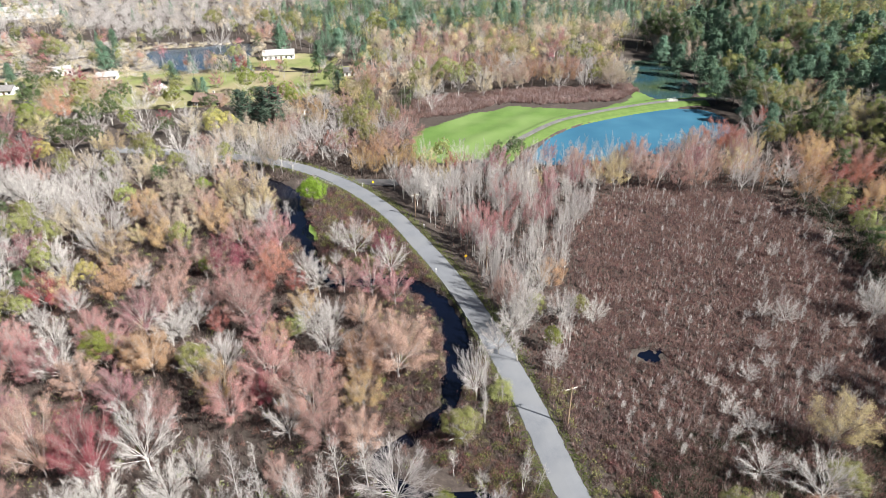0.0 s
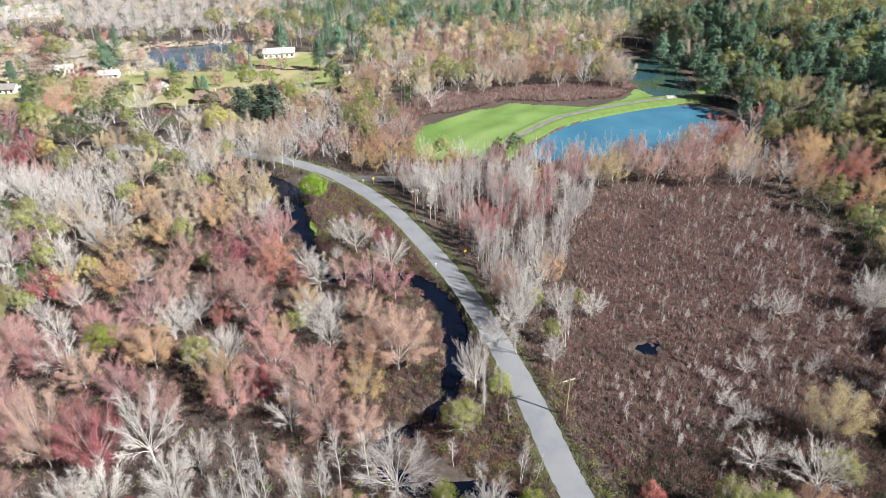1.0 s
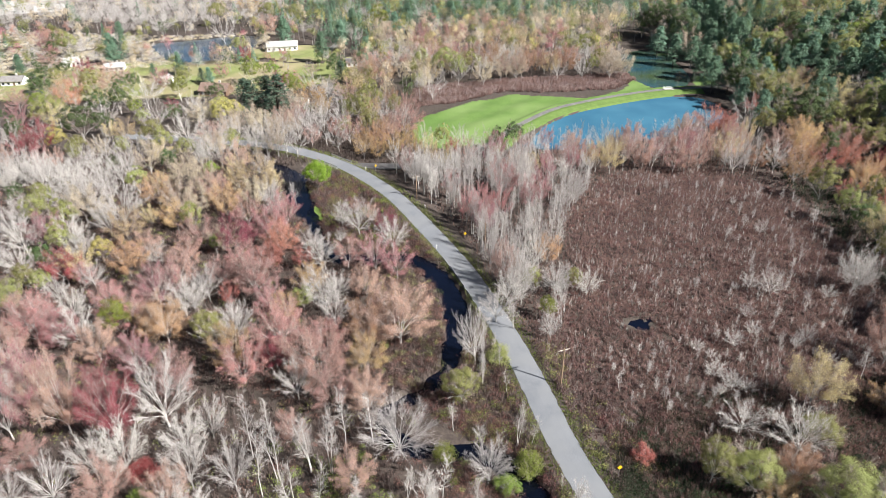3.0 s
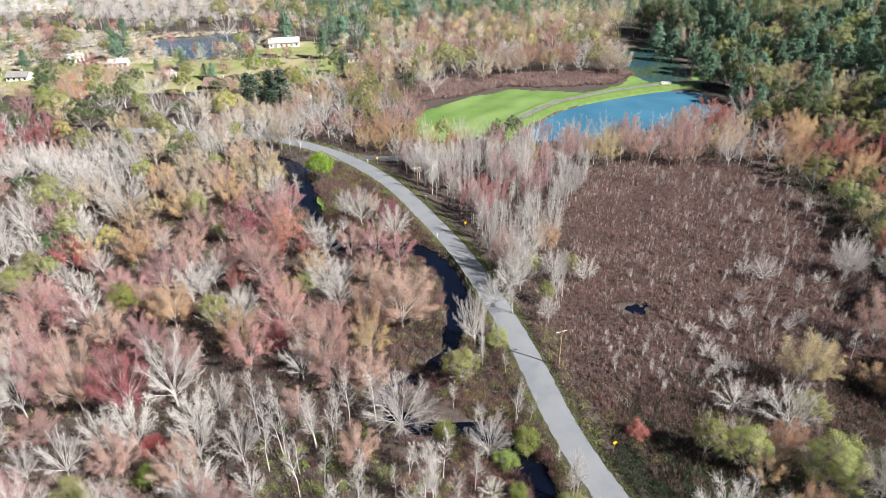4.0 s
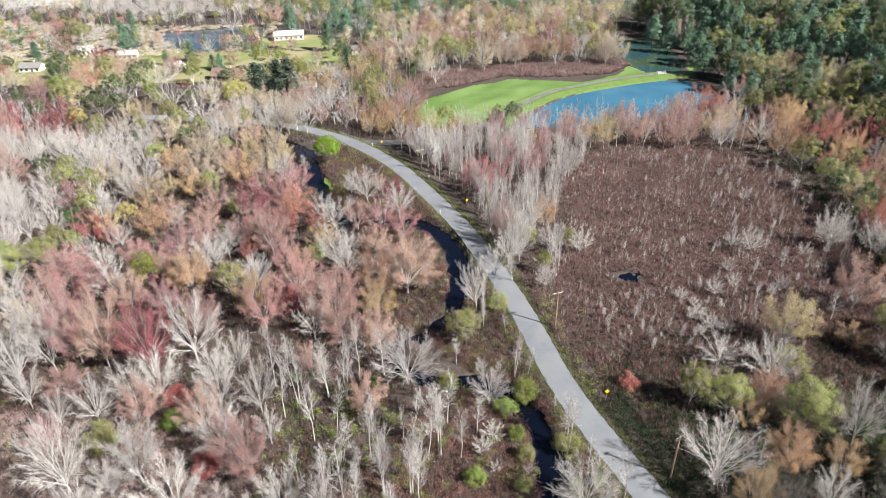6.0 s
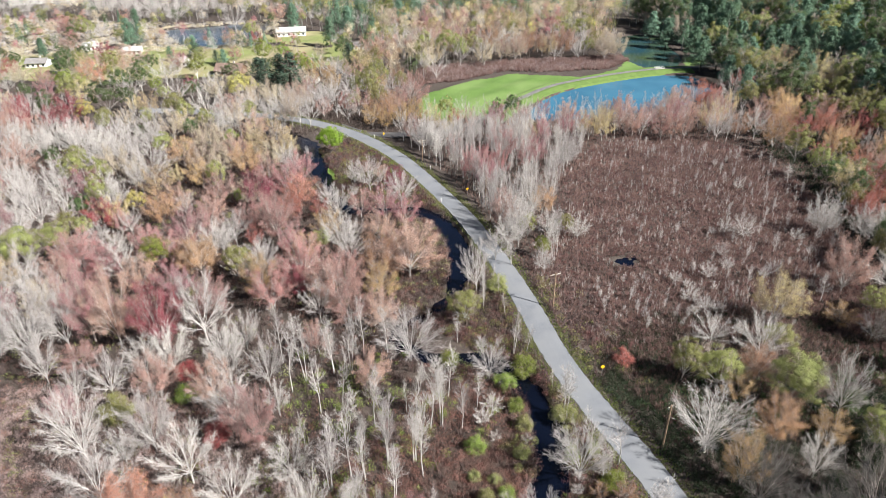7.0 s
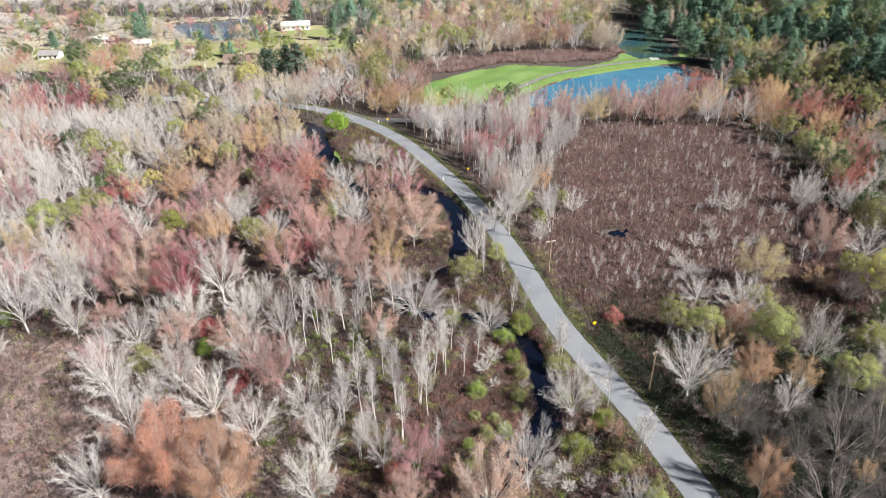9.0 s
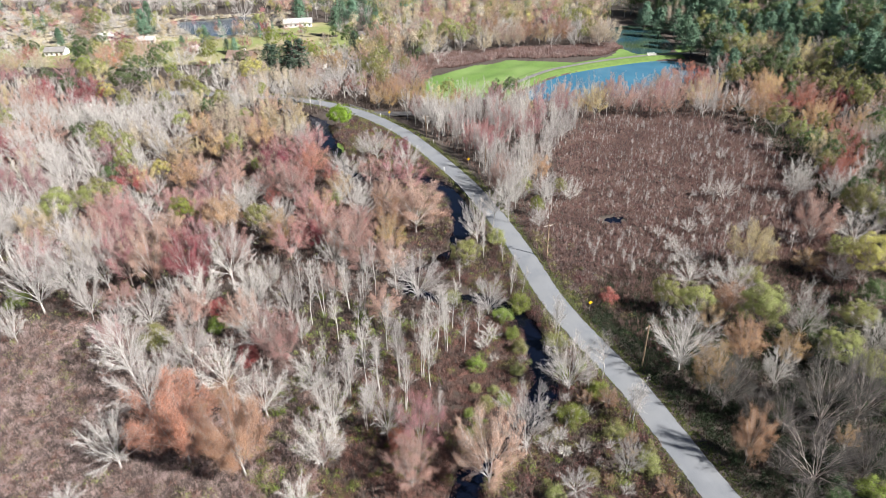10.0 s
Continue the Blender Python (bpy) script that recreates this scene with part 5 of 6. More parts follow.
# south-east thicket; its low trees carry the shade in their leaf colour
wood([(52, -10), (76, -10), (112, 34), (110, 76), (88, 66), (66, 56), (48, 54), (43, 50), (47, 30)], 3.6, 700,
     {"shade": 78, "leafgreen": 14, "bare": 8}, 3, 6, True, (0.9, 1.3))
# tall trees mostly out of view, added to cast shade on the thicket
wood([(84, -34), (150, -34), (150, 60), (128, 70), (112, 74), (98, 40), (80, 10)], 5.6, 600, {"pine": 60, "leafgreen": 30, "spruce": 10}, 16, 22, False, (1.0, 1.3))
# saplings of the marsh's east and south side
wood([(62, 92), (92, 96), (106, 124), (110, 152), (100, 172), (80, 178), (74, 140)], 3.2, 420, {"slim": 92, "bare": 8}, 2.2, 5.0, True, (0.8, 1.2))
wood([(36, 110), (74, 92), (84, 186), (58, 186)], 3.4, 260, {"slim": 100}, 1.8, 4.0, True, (0.8, 1.3))
wood([(32, 82), (46, 74), (74, 80), (92, 96), (74, 108), (48, 100), (34, 98)], 2.5, 420, {"slim": 80, "bare": 20}, 1.8, 4.2, True, (0.9, 1.4))
# the eastern hill
wood([(100, 96), (128, 70), (160, 100), (176, 170), (150, 214), (116, 214), (108, 186), (112, 152)], 4.4, 800,
     {"leafgreen": 34, "olive": 26, "gold": 3, "orange": 3, "bare": 18, "salmon": 9, "red": 3}, 9, 13.5, like=0.5)
wood([(118, 214), (150, 212), (178, 168), (215, 175), (235, 300), (160, 330), (130, 300), (124, 262)], 5.6, 1500,
     {"pine": 58, "olive": 16, "lime": 3, "leafgreen": 20, "gold": 3}, 14, 19, False, (0.95, 1.25))
wood([(127, 290), (160, 330), (190, 420), (120, 400), (126, 372), (128, 345), (126, 318)], 4.9, 900, {"pine": 84, "leafgreen": 10, "blush": 6}, 16, 23, False, (0.95, 1.25), join=True)


wood([(-96, 214), (-68, 262), (-40, 262), (-38, 308), (-130, 312), (-240, 318), (-262, 250), (-205, 232), (-140, 214)], 7.6, 800,
     {"leafgreen": 16, "olive": 22, "lime": 6, "gold": 4, "blush": 12, "bare": 18, "pink": 7, "salmon": 8, "crimson": 3}, 7, 11, False, (1.0, 1.3), name="garden_tree")
wood([(-168, 336), (-106, 336), (-106, 352), (-124, 350), (-168, 356)], 4.6, 90, {"bare": 60, "slim": 30, "blush": 10}, 6, 9, False, (0.9, 1.1), name="garden_tree")
wood([(-12, 286), (14, 290), (30, 298), (88, 302), (91, 326), (-12, 324)], 5.2, 500,
     {"olive": 14, "gold": 8, "yellow": 5, "blush": 18, "bare": 30, "salmon": 18, "pink": 7}, 10, 15, False, (0.8, 1.05), name="woodland_tree")
join_woods("pond_far_woods", "pines and autumn trees behind the upper pond")


# ---- far woods ----
def far_woods(name, stands, label):
    """Woods too far off to count: many small crowns with trunks, joined."""
    verts, faces, index, base = [], [], [], 0
    names = ["salmon", "orange", "gold", "yellow", "olive", "leafgreen", "pine", "twig", "pink", "blush"]
    for ring, gap, mix, low, high, rich in stands:
        ring = np.array(ring, float)
        lo, hi = ring.min(0), ring.max(0)
        gx, gy = np.meshgrid(np.arange(lo[0], hi[0], gap), np.arange(lo[1], hi[1], gap))
        xy = np.stack([gx.ravel(), gy.ravel()], 1) + nrng.uniform(-0.45, 0.45, (gx.size, 2)) * gap
        xy = xy[inside(xy, ring)]
        ok = np.ones(len(xy), bool)
        for r2, m in ((POND_RING, 3), (UPPER_RING, 5), (FAR_RING, 1.5), (MEADOW_RING, 12)):
            ok &= ~(inside(xy, r2) | (away(xy, r2) < m))
        for a, b, r in OPEN:
            ok &= np.hypot(xy[:, 0] - a, xy[:, 1] - b) > r
        ok &= away(xy, ROAD) > 6
        xy = xy[ok]
        z = height(xy)
        pick = nrng.choice(len(mix), len(xy), p=np.array(list(mix.values()), float) / sum(mix.values()))
        for (x, y), h, k in zip(xy, z, pick):
            kind = list(mix)[k]
            tall = nrng.uniform(low, high)
            if kind == "twig":
                n = 210
                d = nrng.normal(size=(n, 3))
                d /= np.linalg.norm(d, axis=1)[:, None]
                d[:, 2] = np.abs(d[:, 2])
                foot = d * nrng.uniform(0.1, 1.0, (n, 1)) * (tall * 0.25, tall * 0.25, tall * 0.42) + (0, 0, tall * 0.42)
                tip = foot + (d * (1, 1, 0.6) + (0, 0, 0.8)) * tall * nrng.uniform(0.07, 0.15, (n, 1))
                foot[:3], tip[:3] = (0, 0, -0.3), (0, 0, tall * 0.8)
                tip[1:3] += ((tall * 0.12, 0, 0), (-tall * 0.1, tall * 0.08, 0))
                a = nrng.uniform(0, 6.283, n)
                w = np.column_stack([np.cos(a), np.sin(a), np.zeros(n)]) * nrng.uniform(0.035, 0.08, (n, 1))
                v = np.stack([foot - w, foot + w, tip], 1).reshape(-1, 3)
                f = np.arange(n * 3).reshape(-1, 3)
            else:
                n = rich
                d = nrng.normal(size=(n, 3))
                d /= np.linalg.norm(d, axis=1)[:, None]
                d[:, 2] = np.where(d[:, 2] < -0.3, -d[:, 2], d[:, 2])
                lump = nrng.normal(size=(10, 3)) + (0, 0, 0.35)
                lump /= np.linalg.norm(lump, axis=1)[:, None]
                d = lump[nrng.integers(0, 10, n)] * nrng.uniform(0.5, 0.85, (10, 1))[nrng.integers(0, 10, n)] + d * nrng.uniform(0.2, 0.42, (n, 1))
                if kind == "pine":
                    u = nrng.uniform(0, 1, n)
                    a = nrng.uniform(0, 6.283, n)
                    c = np.column_stack([np.cos(a) * (1 - u) * tall * 0.22, np.sin(a) * (1 - u) * tall * 0.22, tall * (0.15 + 0.85 * u)])
                    size = 6.0 / rich ** 0.5
                else:
                    c = d * (tall * 0.29, tall * 0.29, tall * 0.40) + (0, 0, tall * 0.58)
                    size = 5.0 / rich ** 0.5
                v, f = cards(c, size, 1.0, int(nrng.integers(1e9)), (c - (0, 0, tall * 0.5)) * ((1, 1, 0.6) if kind != "pine" else (1, 1, 0)) + (0, 0, 0.8 if kind == "pine" else 0.0), 0.35)
                v, f = np.array(v), np.array(f)
                t = np.array([(-0.12, 0, -0.3), (0.12, 0, -0.3), (0, 0, tall * 0.7)])
                f = np.vstack([f, [[len(v), len(v) + 1, len(v) + 2]]])
                v = np.vstack([v, t])
            verts.append(v + (x, y, h))
            faces.append(f + base)
            m = np.full(len(f), names.index(kind))
            if kind not in ("twig", "pine"):
                m[-1] = names.index("twig")
            index.append(m)
            base += len(v)
    ob = link_mesh(name, np.vstack(verts), np.vstack(faces), [LEAF[k] for k in names], indices=np.concatenate(index))
    return tagged(ob, label, "woods", kind="stuff")


WARM = {"salmon": 12, "blush": 32, "gold": 8, "olive": 24, "twig": 18, "yellow": 4, "pink": 2}
far_woods("far_woods", [
    ([(-12, 326), (92, 328), (96, 372), (120, 384), (130, 405), (-10, 410)], 8.2, WARM, 13, 18, 420),
    ([(-40, 262), (-12, 262), (-2, 290), (-10, 410), (-40, 420)], 7.6, {"salmon": 16, "olive": 22, "twig": 18, "blush": 26, "leafgreen": 6, "gold": 8, "yellow": 3}, 11, 16, 380),
    ([(-110, 420), (-40, 345), (-40, 420), (-10, 410), (130, 405), (140, 600), (-110, 600)], 8.6, {"pine": 46, "olive": 18, "twig": 12, "leafgreen": 12, "blush": 10, "yellow": 3}, 14, 20, 240),
    ([(-420, 450), (-170, 412), (-110, 420), (-110, 600), (-420, 600)], 8.0, {"twig": 78, "blush": 12, "pine": 5, "olive": 5}, 12, 16, 160),
    ([(130, 405), (190, 424), (250, 300), (380, 420), (380, 600), (150, 600)], 9.0, {"pine": 30, "gold": 16, "yellow": 10, "blush": 12, "olive": 24, "leafgreen": 8}, 14, 20, 240),
    ([(150, 330), (236, 296), (256, 300), (194, 428), (184, 418)], 7.6, {"pine": 40, "gold": 10, "yellow": 8, "olive": 28, "leafgreen": 14}, 14, 20, 320),
    ([(180, 160), (260, 150), (320, 330), (250, 300), (236, 280), (215, 172)], 7.6, {"pine": 34, "olive": 28, "leafgreen": 16, "yellow": 8, "gold": 8, "twig": 6}, 13, 19, 320),
    ([(-262, 318), (-240, 320), (-130, 314), (-40, 310), (-40, 345), (-110, 420), (-170, 412), (-330, 440), (-330, 330)], 11.0,
     {"salmon": 12, "olive": 22, "twig": 32, "leafgreen": 12, "blush": 16, "yellow": 2, "pine": 6, "pink": 8}, 9, 14, 420),
], "far autumn woods in salmon, beige, grey and pine green")


# ---- brush, marsh growth and grass ----
def tufts(name, places, low, high, stems, reach, width, material, label, category):
    """Low growth: every plant a spray of thin tapering stems."""
    p = np.asarray(places, float)
    n = len(p)
    z = height(p)
    tall = nrng.uniform(low, high, (n, 1)).repeat(stems, 1).ravel() * nrng.uniform(0.5, 1.05, n * stems)
    foot = np.column_stack([p, z]).repeat(stems, 0)
    a = nrng.uniform(0, 6.283, n * stems)
    out = nrng.uniform(0.05, 1.0, n * stems) * reach * tall
    tip = foot + np.column_stack([np.cos(a) * out, np.sin(a) * out, tall])
    foot = foot + np.column_stack([np.cos(a), np.sin(a), 0 * a]) * (out * 0.3)[:, None]
    c = a + nrng.uniform(0.6, 2.5, n * stems)
    w = np.column_stack([np.cos(c), np.sin(c), 0 * a]) * (width * nrng.uniform(0.5, 1.4, n * stems))[:, None]
    v = np.stack([foot - w, foot + w, tip], 1).reshape(-1, 3)
    ob = link_mesh(name, v, np.arange(len(v)).reshape(-1, 3), material)
    return tagged(ob, label, category, kind="stuff")


def scatter(ring, count, clumpy=0.0, fray=0.0):
    ring = np.array(ring, float)
    lo, hi = ring.min(0), ring.max(0)
    q = np.roll(ring, -1, 0)
    area = abs((ring[:, 0] * q[:, 1] - q[:, 0] * ring[:, 1]).sum()) / 2
    p = nrng.uniform(lo, hi, (int(count * (2.4 if clumpy else 1.5) * np.prod(hi - lo) / area), 2))
    ok = inside(p, ring) & (away(p, ROAD) > 4.0)
    ok[ok] &= height(p[ok]) > -0.45
    if clumpy:
        s = np.array([noise.noise(Vector((x * 0.09, y * 0.09, 3.1))) for x, y in p])
        ok &= s > nrng.uniform(-1, 1, len(p)) * 0.25 + clumpy - 0.3
    p = p[ok] + nrng.normal(size=(ok.sum(), 2)) * fray
    if fray:
        p = p[(away(p, ROAD) > 4.0) & (height(p) > -0.45)]
    e = np.hypot((p[:, 0] - PUDDLE[0]) / 1.6, p[:, 1] - PUDDLE[1])
    return p[e > 2.4][:count]


WEST_RING = [(-130, 10), (-2, 8), (14, 40), (14, 60), (-4, 74), (-5, 84), (2, 100), (-2, 130), (-30, 142), (-42, 180), (-60, 208), (-130, 212), (-150, 120)]
EAST_RING = [(36, 0), (140, -10), (134, 66), (104, 90), (42, 84), (26, 70)]
EDGE_RING = [(16, 104), (24, 76), (36, 74), (120, 60), (125, 160), (108, 208), (40, 214), (-4, 200), (-8, 180), (8, 140)]
BANK_RING = [(-2, 8), (46, 0), (32, 48), (22, 74), (14, 106), (5, 132), (-6, 148), (-22, 182), (-36, 192), (-50, 180), (-34, 144), (-6, 138), (2, 118), (4, 100), (-8, 84), (8, 70), (15, 52), (6, 28)]
tufts("marsh_brush", scatter(MARSH_RING, 26000, 0.0, 5.0), 0.5, 1.5, 14, 0.7, 0.027, LEAF["marsh"], "dense reddish-brown marsh shrubs without leaves", "shrubs")
SOUTH_RING = [(26, 80), (31, 66), (40, 48), (66, 52), (88, 62), (106, 76), (96, 98), (70, 86), (46, 80), (33, 76)]
tufts("marsh_south_brush", scatter(SOUTH_RING, 6000), 0.6, 1.7, 11, 0.55, 0.045, LEAF["marsh"], "reddish-brown shrubs at the marsh's south edge", "shrubs")
tufts("marsh_reeds", scatter(MARSH_RING, 2600, 0.1), 0.9, 2.2, 7, 0.4, 0.028, LEAF["twig"], "pale dead stems standing in the marsh", "reeds")
tufts("marsh_edge_brush", scatter(EDGE_RING, 9000), 0.6, 1.6, 11, 0.6, 0.05, LEAF["marsh"], "brown brush round the marsh", "shrubs")
tufts("west_brush", scatter(WEST_RING, 24000), 0.7, 2.1, 12, 0.75, 0.05, LEAF["brush"], "brown leafless brush under the west wood", "shrubs")
CLEARING = [(-110, 5), (-20, 5), (-22, 36), (-36, 56), (-60, 62), (-110, 64)]
tufts("clearing_brush", scatter(CLEARING, 9000), 0.4, 1.1, 16, 1.0, 0.022, LEAF["heath"], "dusty pink-brown brush of the clearing", "shrubs")
tufts("east_brush", scatter(EAST_RING, 8000), 0.6, 1.8, 11, 0.65, 0.035, LEAF["duff"], "dark brown brush of the east thicket", "shrubs")
tufts("bank_brush", scatter(BANK_RING, 6000), 0.6, 1.6, 11, 0.65, 0.06, LEAF["brush"], "brown brush between creek and road", "shrubs")
tufts("meadow_edge_brush", scatter([(-12, 262), (2, 266), (16, 274), (31, 285), (45, 281), (80, 286), (93, 300), (92, 312), (30, 304), (-14, 290)], 3500), 0.8, 2.2, 9, 0.55, 0.11, LEAF["marsh"], "brown brush along the meadow's far edge", "shrubs")


tufts("upper_brush", scatter([(-66, 196), (-40, 202), (-10, 198), (10, 208), (-12, 216), (-12, 264), (-70, 268)], 4500), 0.7, 2.0, 10, 0.6, 0.08, LEAF["brush"], "brown brush between road and meadow", "shrubs")


def bushes(name, ring, count, size, material, label, clumpy=0.0, leaves=36, card=0.15):
    """Leafy undergrowth: low heaps of small leaves."""
    p = scatter(ring, count, clumpy)
    z = height(p)
    n = len(p)
    s = (nrng.uniform(0.5, 1.35, n) * size)[:, None, None]
    d = nrng.normal(size=(n, leaves, 3))
    d /= np.linalg.norm(d, axis=2)[:, :, None]
    d *= nrng.uniform(0.45, 1.05, (n, leaves, 1)) * (1, 1, 0.75) * s
    d[:, :, 2] = np.abs(d[:, :, 2]) + 0.08
    places = (d + np.column_stack([p, z])[:, None, :]).reshape(-1, 3)
    v, f = cards(places, card, 1.0, count, d.reshape(-1, 3), 0.8)
    return tagged(link_mesh(name, np.array(v), np.array(f), material), label, "shrubs", kind="stuff")


bushes("meadow_edge_bushes", [(-12, 264), (2, 268), (16, 276), (31, 287), (45, 282), (80, 288), (93, 302), (92, 312), (30, 304), (-14, 292)], 520, 1.8, LEAF["warmtwig"], "grey-brown bushes along the meadow's far edge", 0.0, 70, 0.18)
bushes("meadow_edge_rust_bushes", [(-12, 264), (2, 268), (16, 276), (31, 287), (45, 282), (80, 288), (93, 302), (92, 312), (30, 304), (-14, 292)], 620, 1.5, LEAF["marsh"], "mauve-brown bushes along the meadow's far edge", 0.0, 70, 0.17)
bushes("brown_bushes", WEST_RING, 4200, 1.3, LEAF["duff"], "low brown bushes under the west wood", 0.0, 50, 0.12)
bushes("rust_bushes", WEST_RING, 3600, 1.25, LEAF["rust"], "rust-red low bushes under the west wood", 0.0, 50, 0.11)
bushes("olive_bushes", WEST_RING, 900, 1.2, LEAF["olive"], "olive bushes under the west wood", 0.12)
bushes("green_bushes", [(-34, 14), (6, 12), (14, 40), (4, 74), (-30, 72)], 260, 1.3, LEAF["lime"], "low light-green undergrowth among bare trees", 0.2, 130, 0.10)
bushes("bank_brown_bushes", BANK_RING, 800, 1.5, LEAF["duff"], "brown bushes on the creek bank")
bushes("bank_rust_bushes", BANK_RING, 1200, 1.5, LEAF["rust"], "rust-brown bushes on the creek bank", 0.0, 70, 0.1)
bushes("thicket_rust_bushes", [(-26, 14), (4, 14), (14, 34), (13, 60), (2, 68), (-8, 60), (-20, 40)], 1100, 1.4, LEAF["rust"], "rust-brown thicket among slender bare trees", 0.0, 80, 0.09)
bushes("bank_bushes", BANK_RING, 170, 1.5, LEAF["lime"], "yellow-green bushes on the creek bank", 0.15, 130, 0.10)
bushes("bank_olive_bushes", BANK_RING, 420, 1.6, LEAF["olive"], "olive bushes on the creek bank", 0.0, 110, 0.11)
SHORE_RING = [(-16, 82), (-4, 90), (0, 100), (0, 118), (-6, 132), (-24, 134), (-14, 110)]
bushes("shore_bushes", SHORE_RING, 260, 1.6, LEAF["duff"], "brown bushes along the creek's west shore", 0.0, 60, 0.14)
bushes("shore_rust_bushes", SHORE_RING, 110, 1.5, LEAF["rust"], "rust-red bushes along the creek's west shore", 0.0, 60, 0.14)
bushes("shore_olive_bushes", SHORE_RING, 70, 1.4, LEAF["olive"], "olive bushes along the creek's west shore", 0.0, 60, 0.14)
ROADSIDE_RING = [(18, 100), (23, 74), (28, 62), (38, 60), (28, 100)]
bushes("roadside_brown_bushes", ROADSIDE_RING, 160, 1.2, LEAF["duff"], "brown bushes along the road's east side", 0.0, 50, 0.14)
bushes("roadside_olive_bushes", ROADSIDE_RING, 70, 1.2, LEAF["olive"], "olive bushes along the road's east side", 0.1, 50, 0.14)
bushes("marsh_bushes", MARSH_RING, 3600, 0.9, LEAF["marsh"], "low red-brown bushes of the marsh", 0.0, 60, 0.09)
bushes("marsh_rust_bushes", MARSH_RING, 1500, 0.9, LEAF["rust"], "low rust-red bushes of the marsh", 0.1, 50, 0.1)
bushes("marsh_dull_bushes", MARSH_RING, 1800, 0.9, LEAF["duff"], "low dull brown bushes of the marsh")
bushes("edge_bushes", EDGE_RING, 1200, 1.1, LEAF["duff"], "brown bushes round the marsh")
bushes("marsh_south_bushes", SOUTH_RING, 420, 1.1, LEAF["rust"], "rust-brown bushes at the marsh's south edge")
bushes("marsh_green_bushes", [(34, 58), (44, 46), (90, 58), (104, 74), (70, 66), (44, 64)], 240, 1.5, LEAF["leafgreen"], "dark green bushes at the marsh's south edge", 0.0, 60, 0.16)
# the thicket's shade is put into these bushes' near-black green
bushes("dark_bushes", EAST_RING, 5200, 1.7, LEAF["shade"], "green bushes of the east thicket, coloured near black for shade", 0.0, 80, 0.095)
# near-black heaps stand in for the shade under the hill's trees
bushes("hill_bushes", [(104, 96), (130, 80), (160, 110), (152, 212), (112, 210), (108, 150)], 2600, 1.6, LEAF["shade"], "undergrowth along the foot of the hill, coloured near black for shade", 0.0, 50, 0.16)
bushes("far_pale_bushes", [(-330, 336), (-240, 322), (-110, 340), (-106, 420), (-170, 410), (-330, 440)], 1500, 1.8, LEAF["blush"], "pale beige brush round the far pond", 0.0, 60, 0.2)
bushes("far_grey_bushes", [(-330, 336), (-240, 322), (-110, 340), (-106, 420), (-170, 410), (-330, 440)], 1500, 1.8, LEAF["twig"], "pale grey brush round the far pond", 0.0, 60, 0.18)
bushes("clearing_bushes", CLEARING, 6500, 1.1, LEAF["heath"], "low dusty pink bushes of the clearing", 0.0, 70, 0.07)
bushes("clearing_rust_bushes", CLEARING, 700, 1.1, LEAF["rust"], "low rust-brown bushes of the clearing", 0.1, 60, 0.085)
bushes("clearing_olive_bushes", CLEARING, 260, 1.0, LEAF["olive"], "low olive bushes of the clearing", 0.15, 60, 0.085)
# same shade-darkened leaf colour along the road
bushes("roadside_bushes", [(28, 62), (46, 14), (62, 14), (36, 76)], 520, 1.3, LEAF["shade"], "green bushes beside the road, coloured near black for shade")


def verge():
    """Grass along both sides of the road."""
    t = np.gradient(ROAD, axis=0)
    t /= np.linalg.norm(t, axis=1)[:, None]
    nrm = np.stack([-t[:, 1], t[:, 0]], 1)
    k = nrng.integers(30, len(ROAD) - 30, 15000)
    side = nrng.choice((-1, 1), 15000)
    off = ROAD_HALF + 0.05 + np.abs(nrng.normal(0, 1.2, 15000))
    return ROAD[k] + nrm[k] * (side * off)[:, None] + nrng.normal(size=(15000, 2)) * 0.3


vp = verge()
vp = vp[(away(vp, ROAD) > ROAD_HALF + 0.02) & (away(vp, CREEK) > 3.0)]
tufts("verge_grass", vp, 0.15, 0.5, 5, 0.8, 0.07, LEAF["grass"], "green and straw-coloured grass along the road edge", "grass")


a_ = np.arange(0, 6.2, 0.5)
sheet("duckweed", spline(np.column_stack([-37.2 + (0.9 + 0.5 * np.sin(5 * a_)) * np.cos(a_) - 2.0 * np.sin(a_), 163.5 + 5.2 * np.sin(a_)]), 1.0, True), -0.485, ALGAE, "bright green duckweed floating on the creek", "water plants")


# ---- poles and signs ----
def utility_pole(x, y, tall, turn, arm=2.4):
    z = ground_z(x, y)
    pole = tagged(new("utility_pole"), "brown timber utility pole with a pale crossarm beside the road", "utility pole", "poles along the road")
    pole.matrix_basis = pose(x, y, z, 0, 0, turn)
    part("shaft", rod((0, 0, -0.5), (0, 0, tall), 0.17, 0.12, 10), POLE_WOOD, pole)
    part("crossarm", box(0, 0.16, tall - 0.45, arm, 0.13, 0.16, 0.02), ARM_WOOD, pole, "pale weathered crossarm")
    for s in (-1, 1):
        part("brace", rod((s * 0.7, 0.16, tall - 0.5), (0, 0.14, tall - 1.15), 0.025, 0.025, 5), STEEL, pole)
    for px in (-0.95, -0.4, 0.4, 0.95):
        part("insulator", rod((px * arm / 2.4, 0.16, tall - 0.37), (px * arm / 2.4, 0.16, tall - 0.12), 0.06, 0.04, 8), CERAMIC, pole)
    return pole


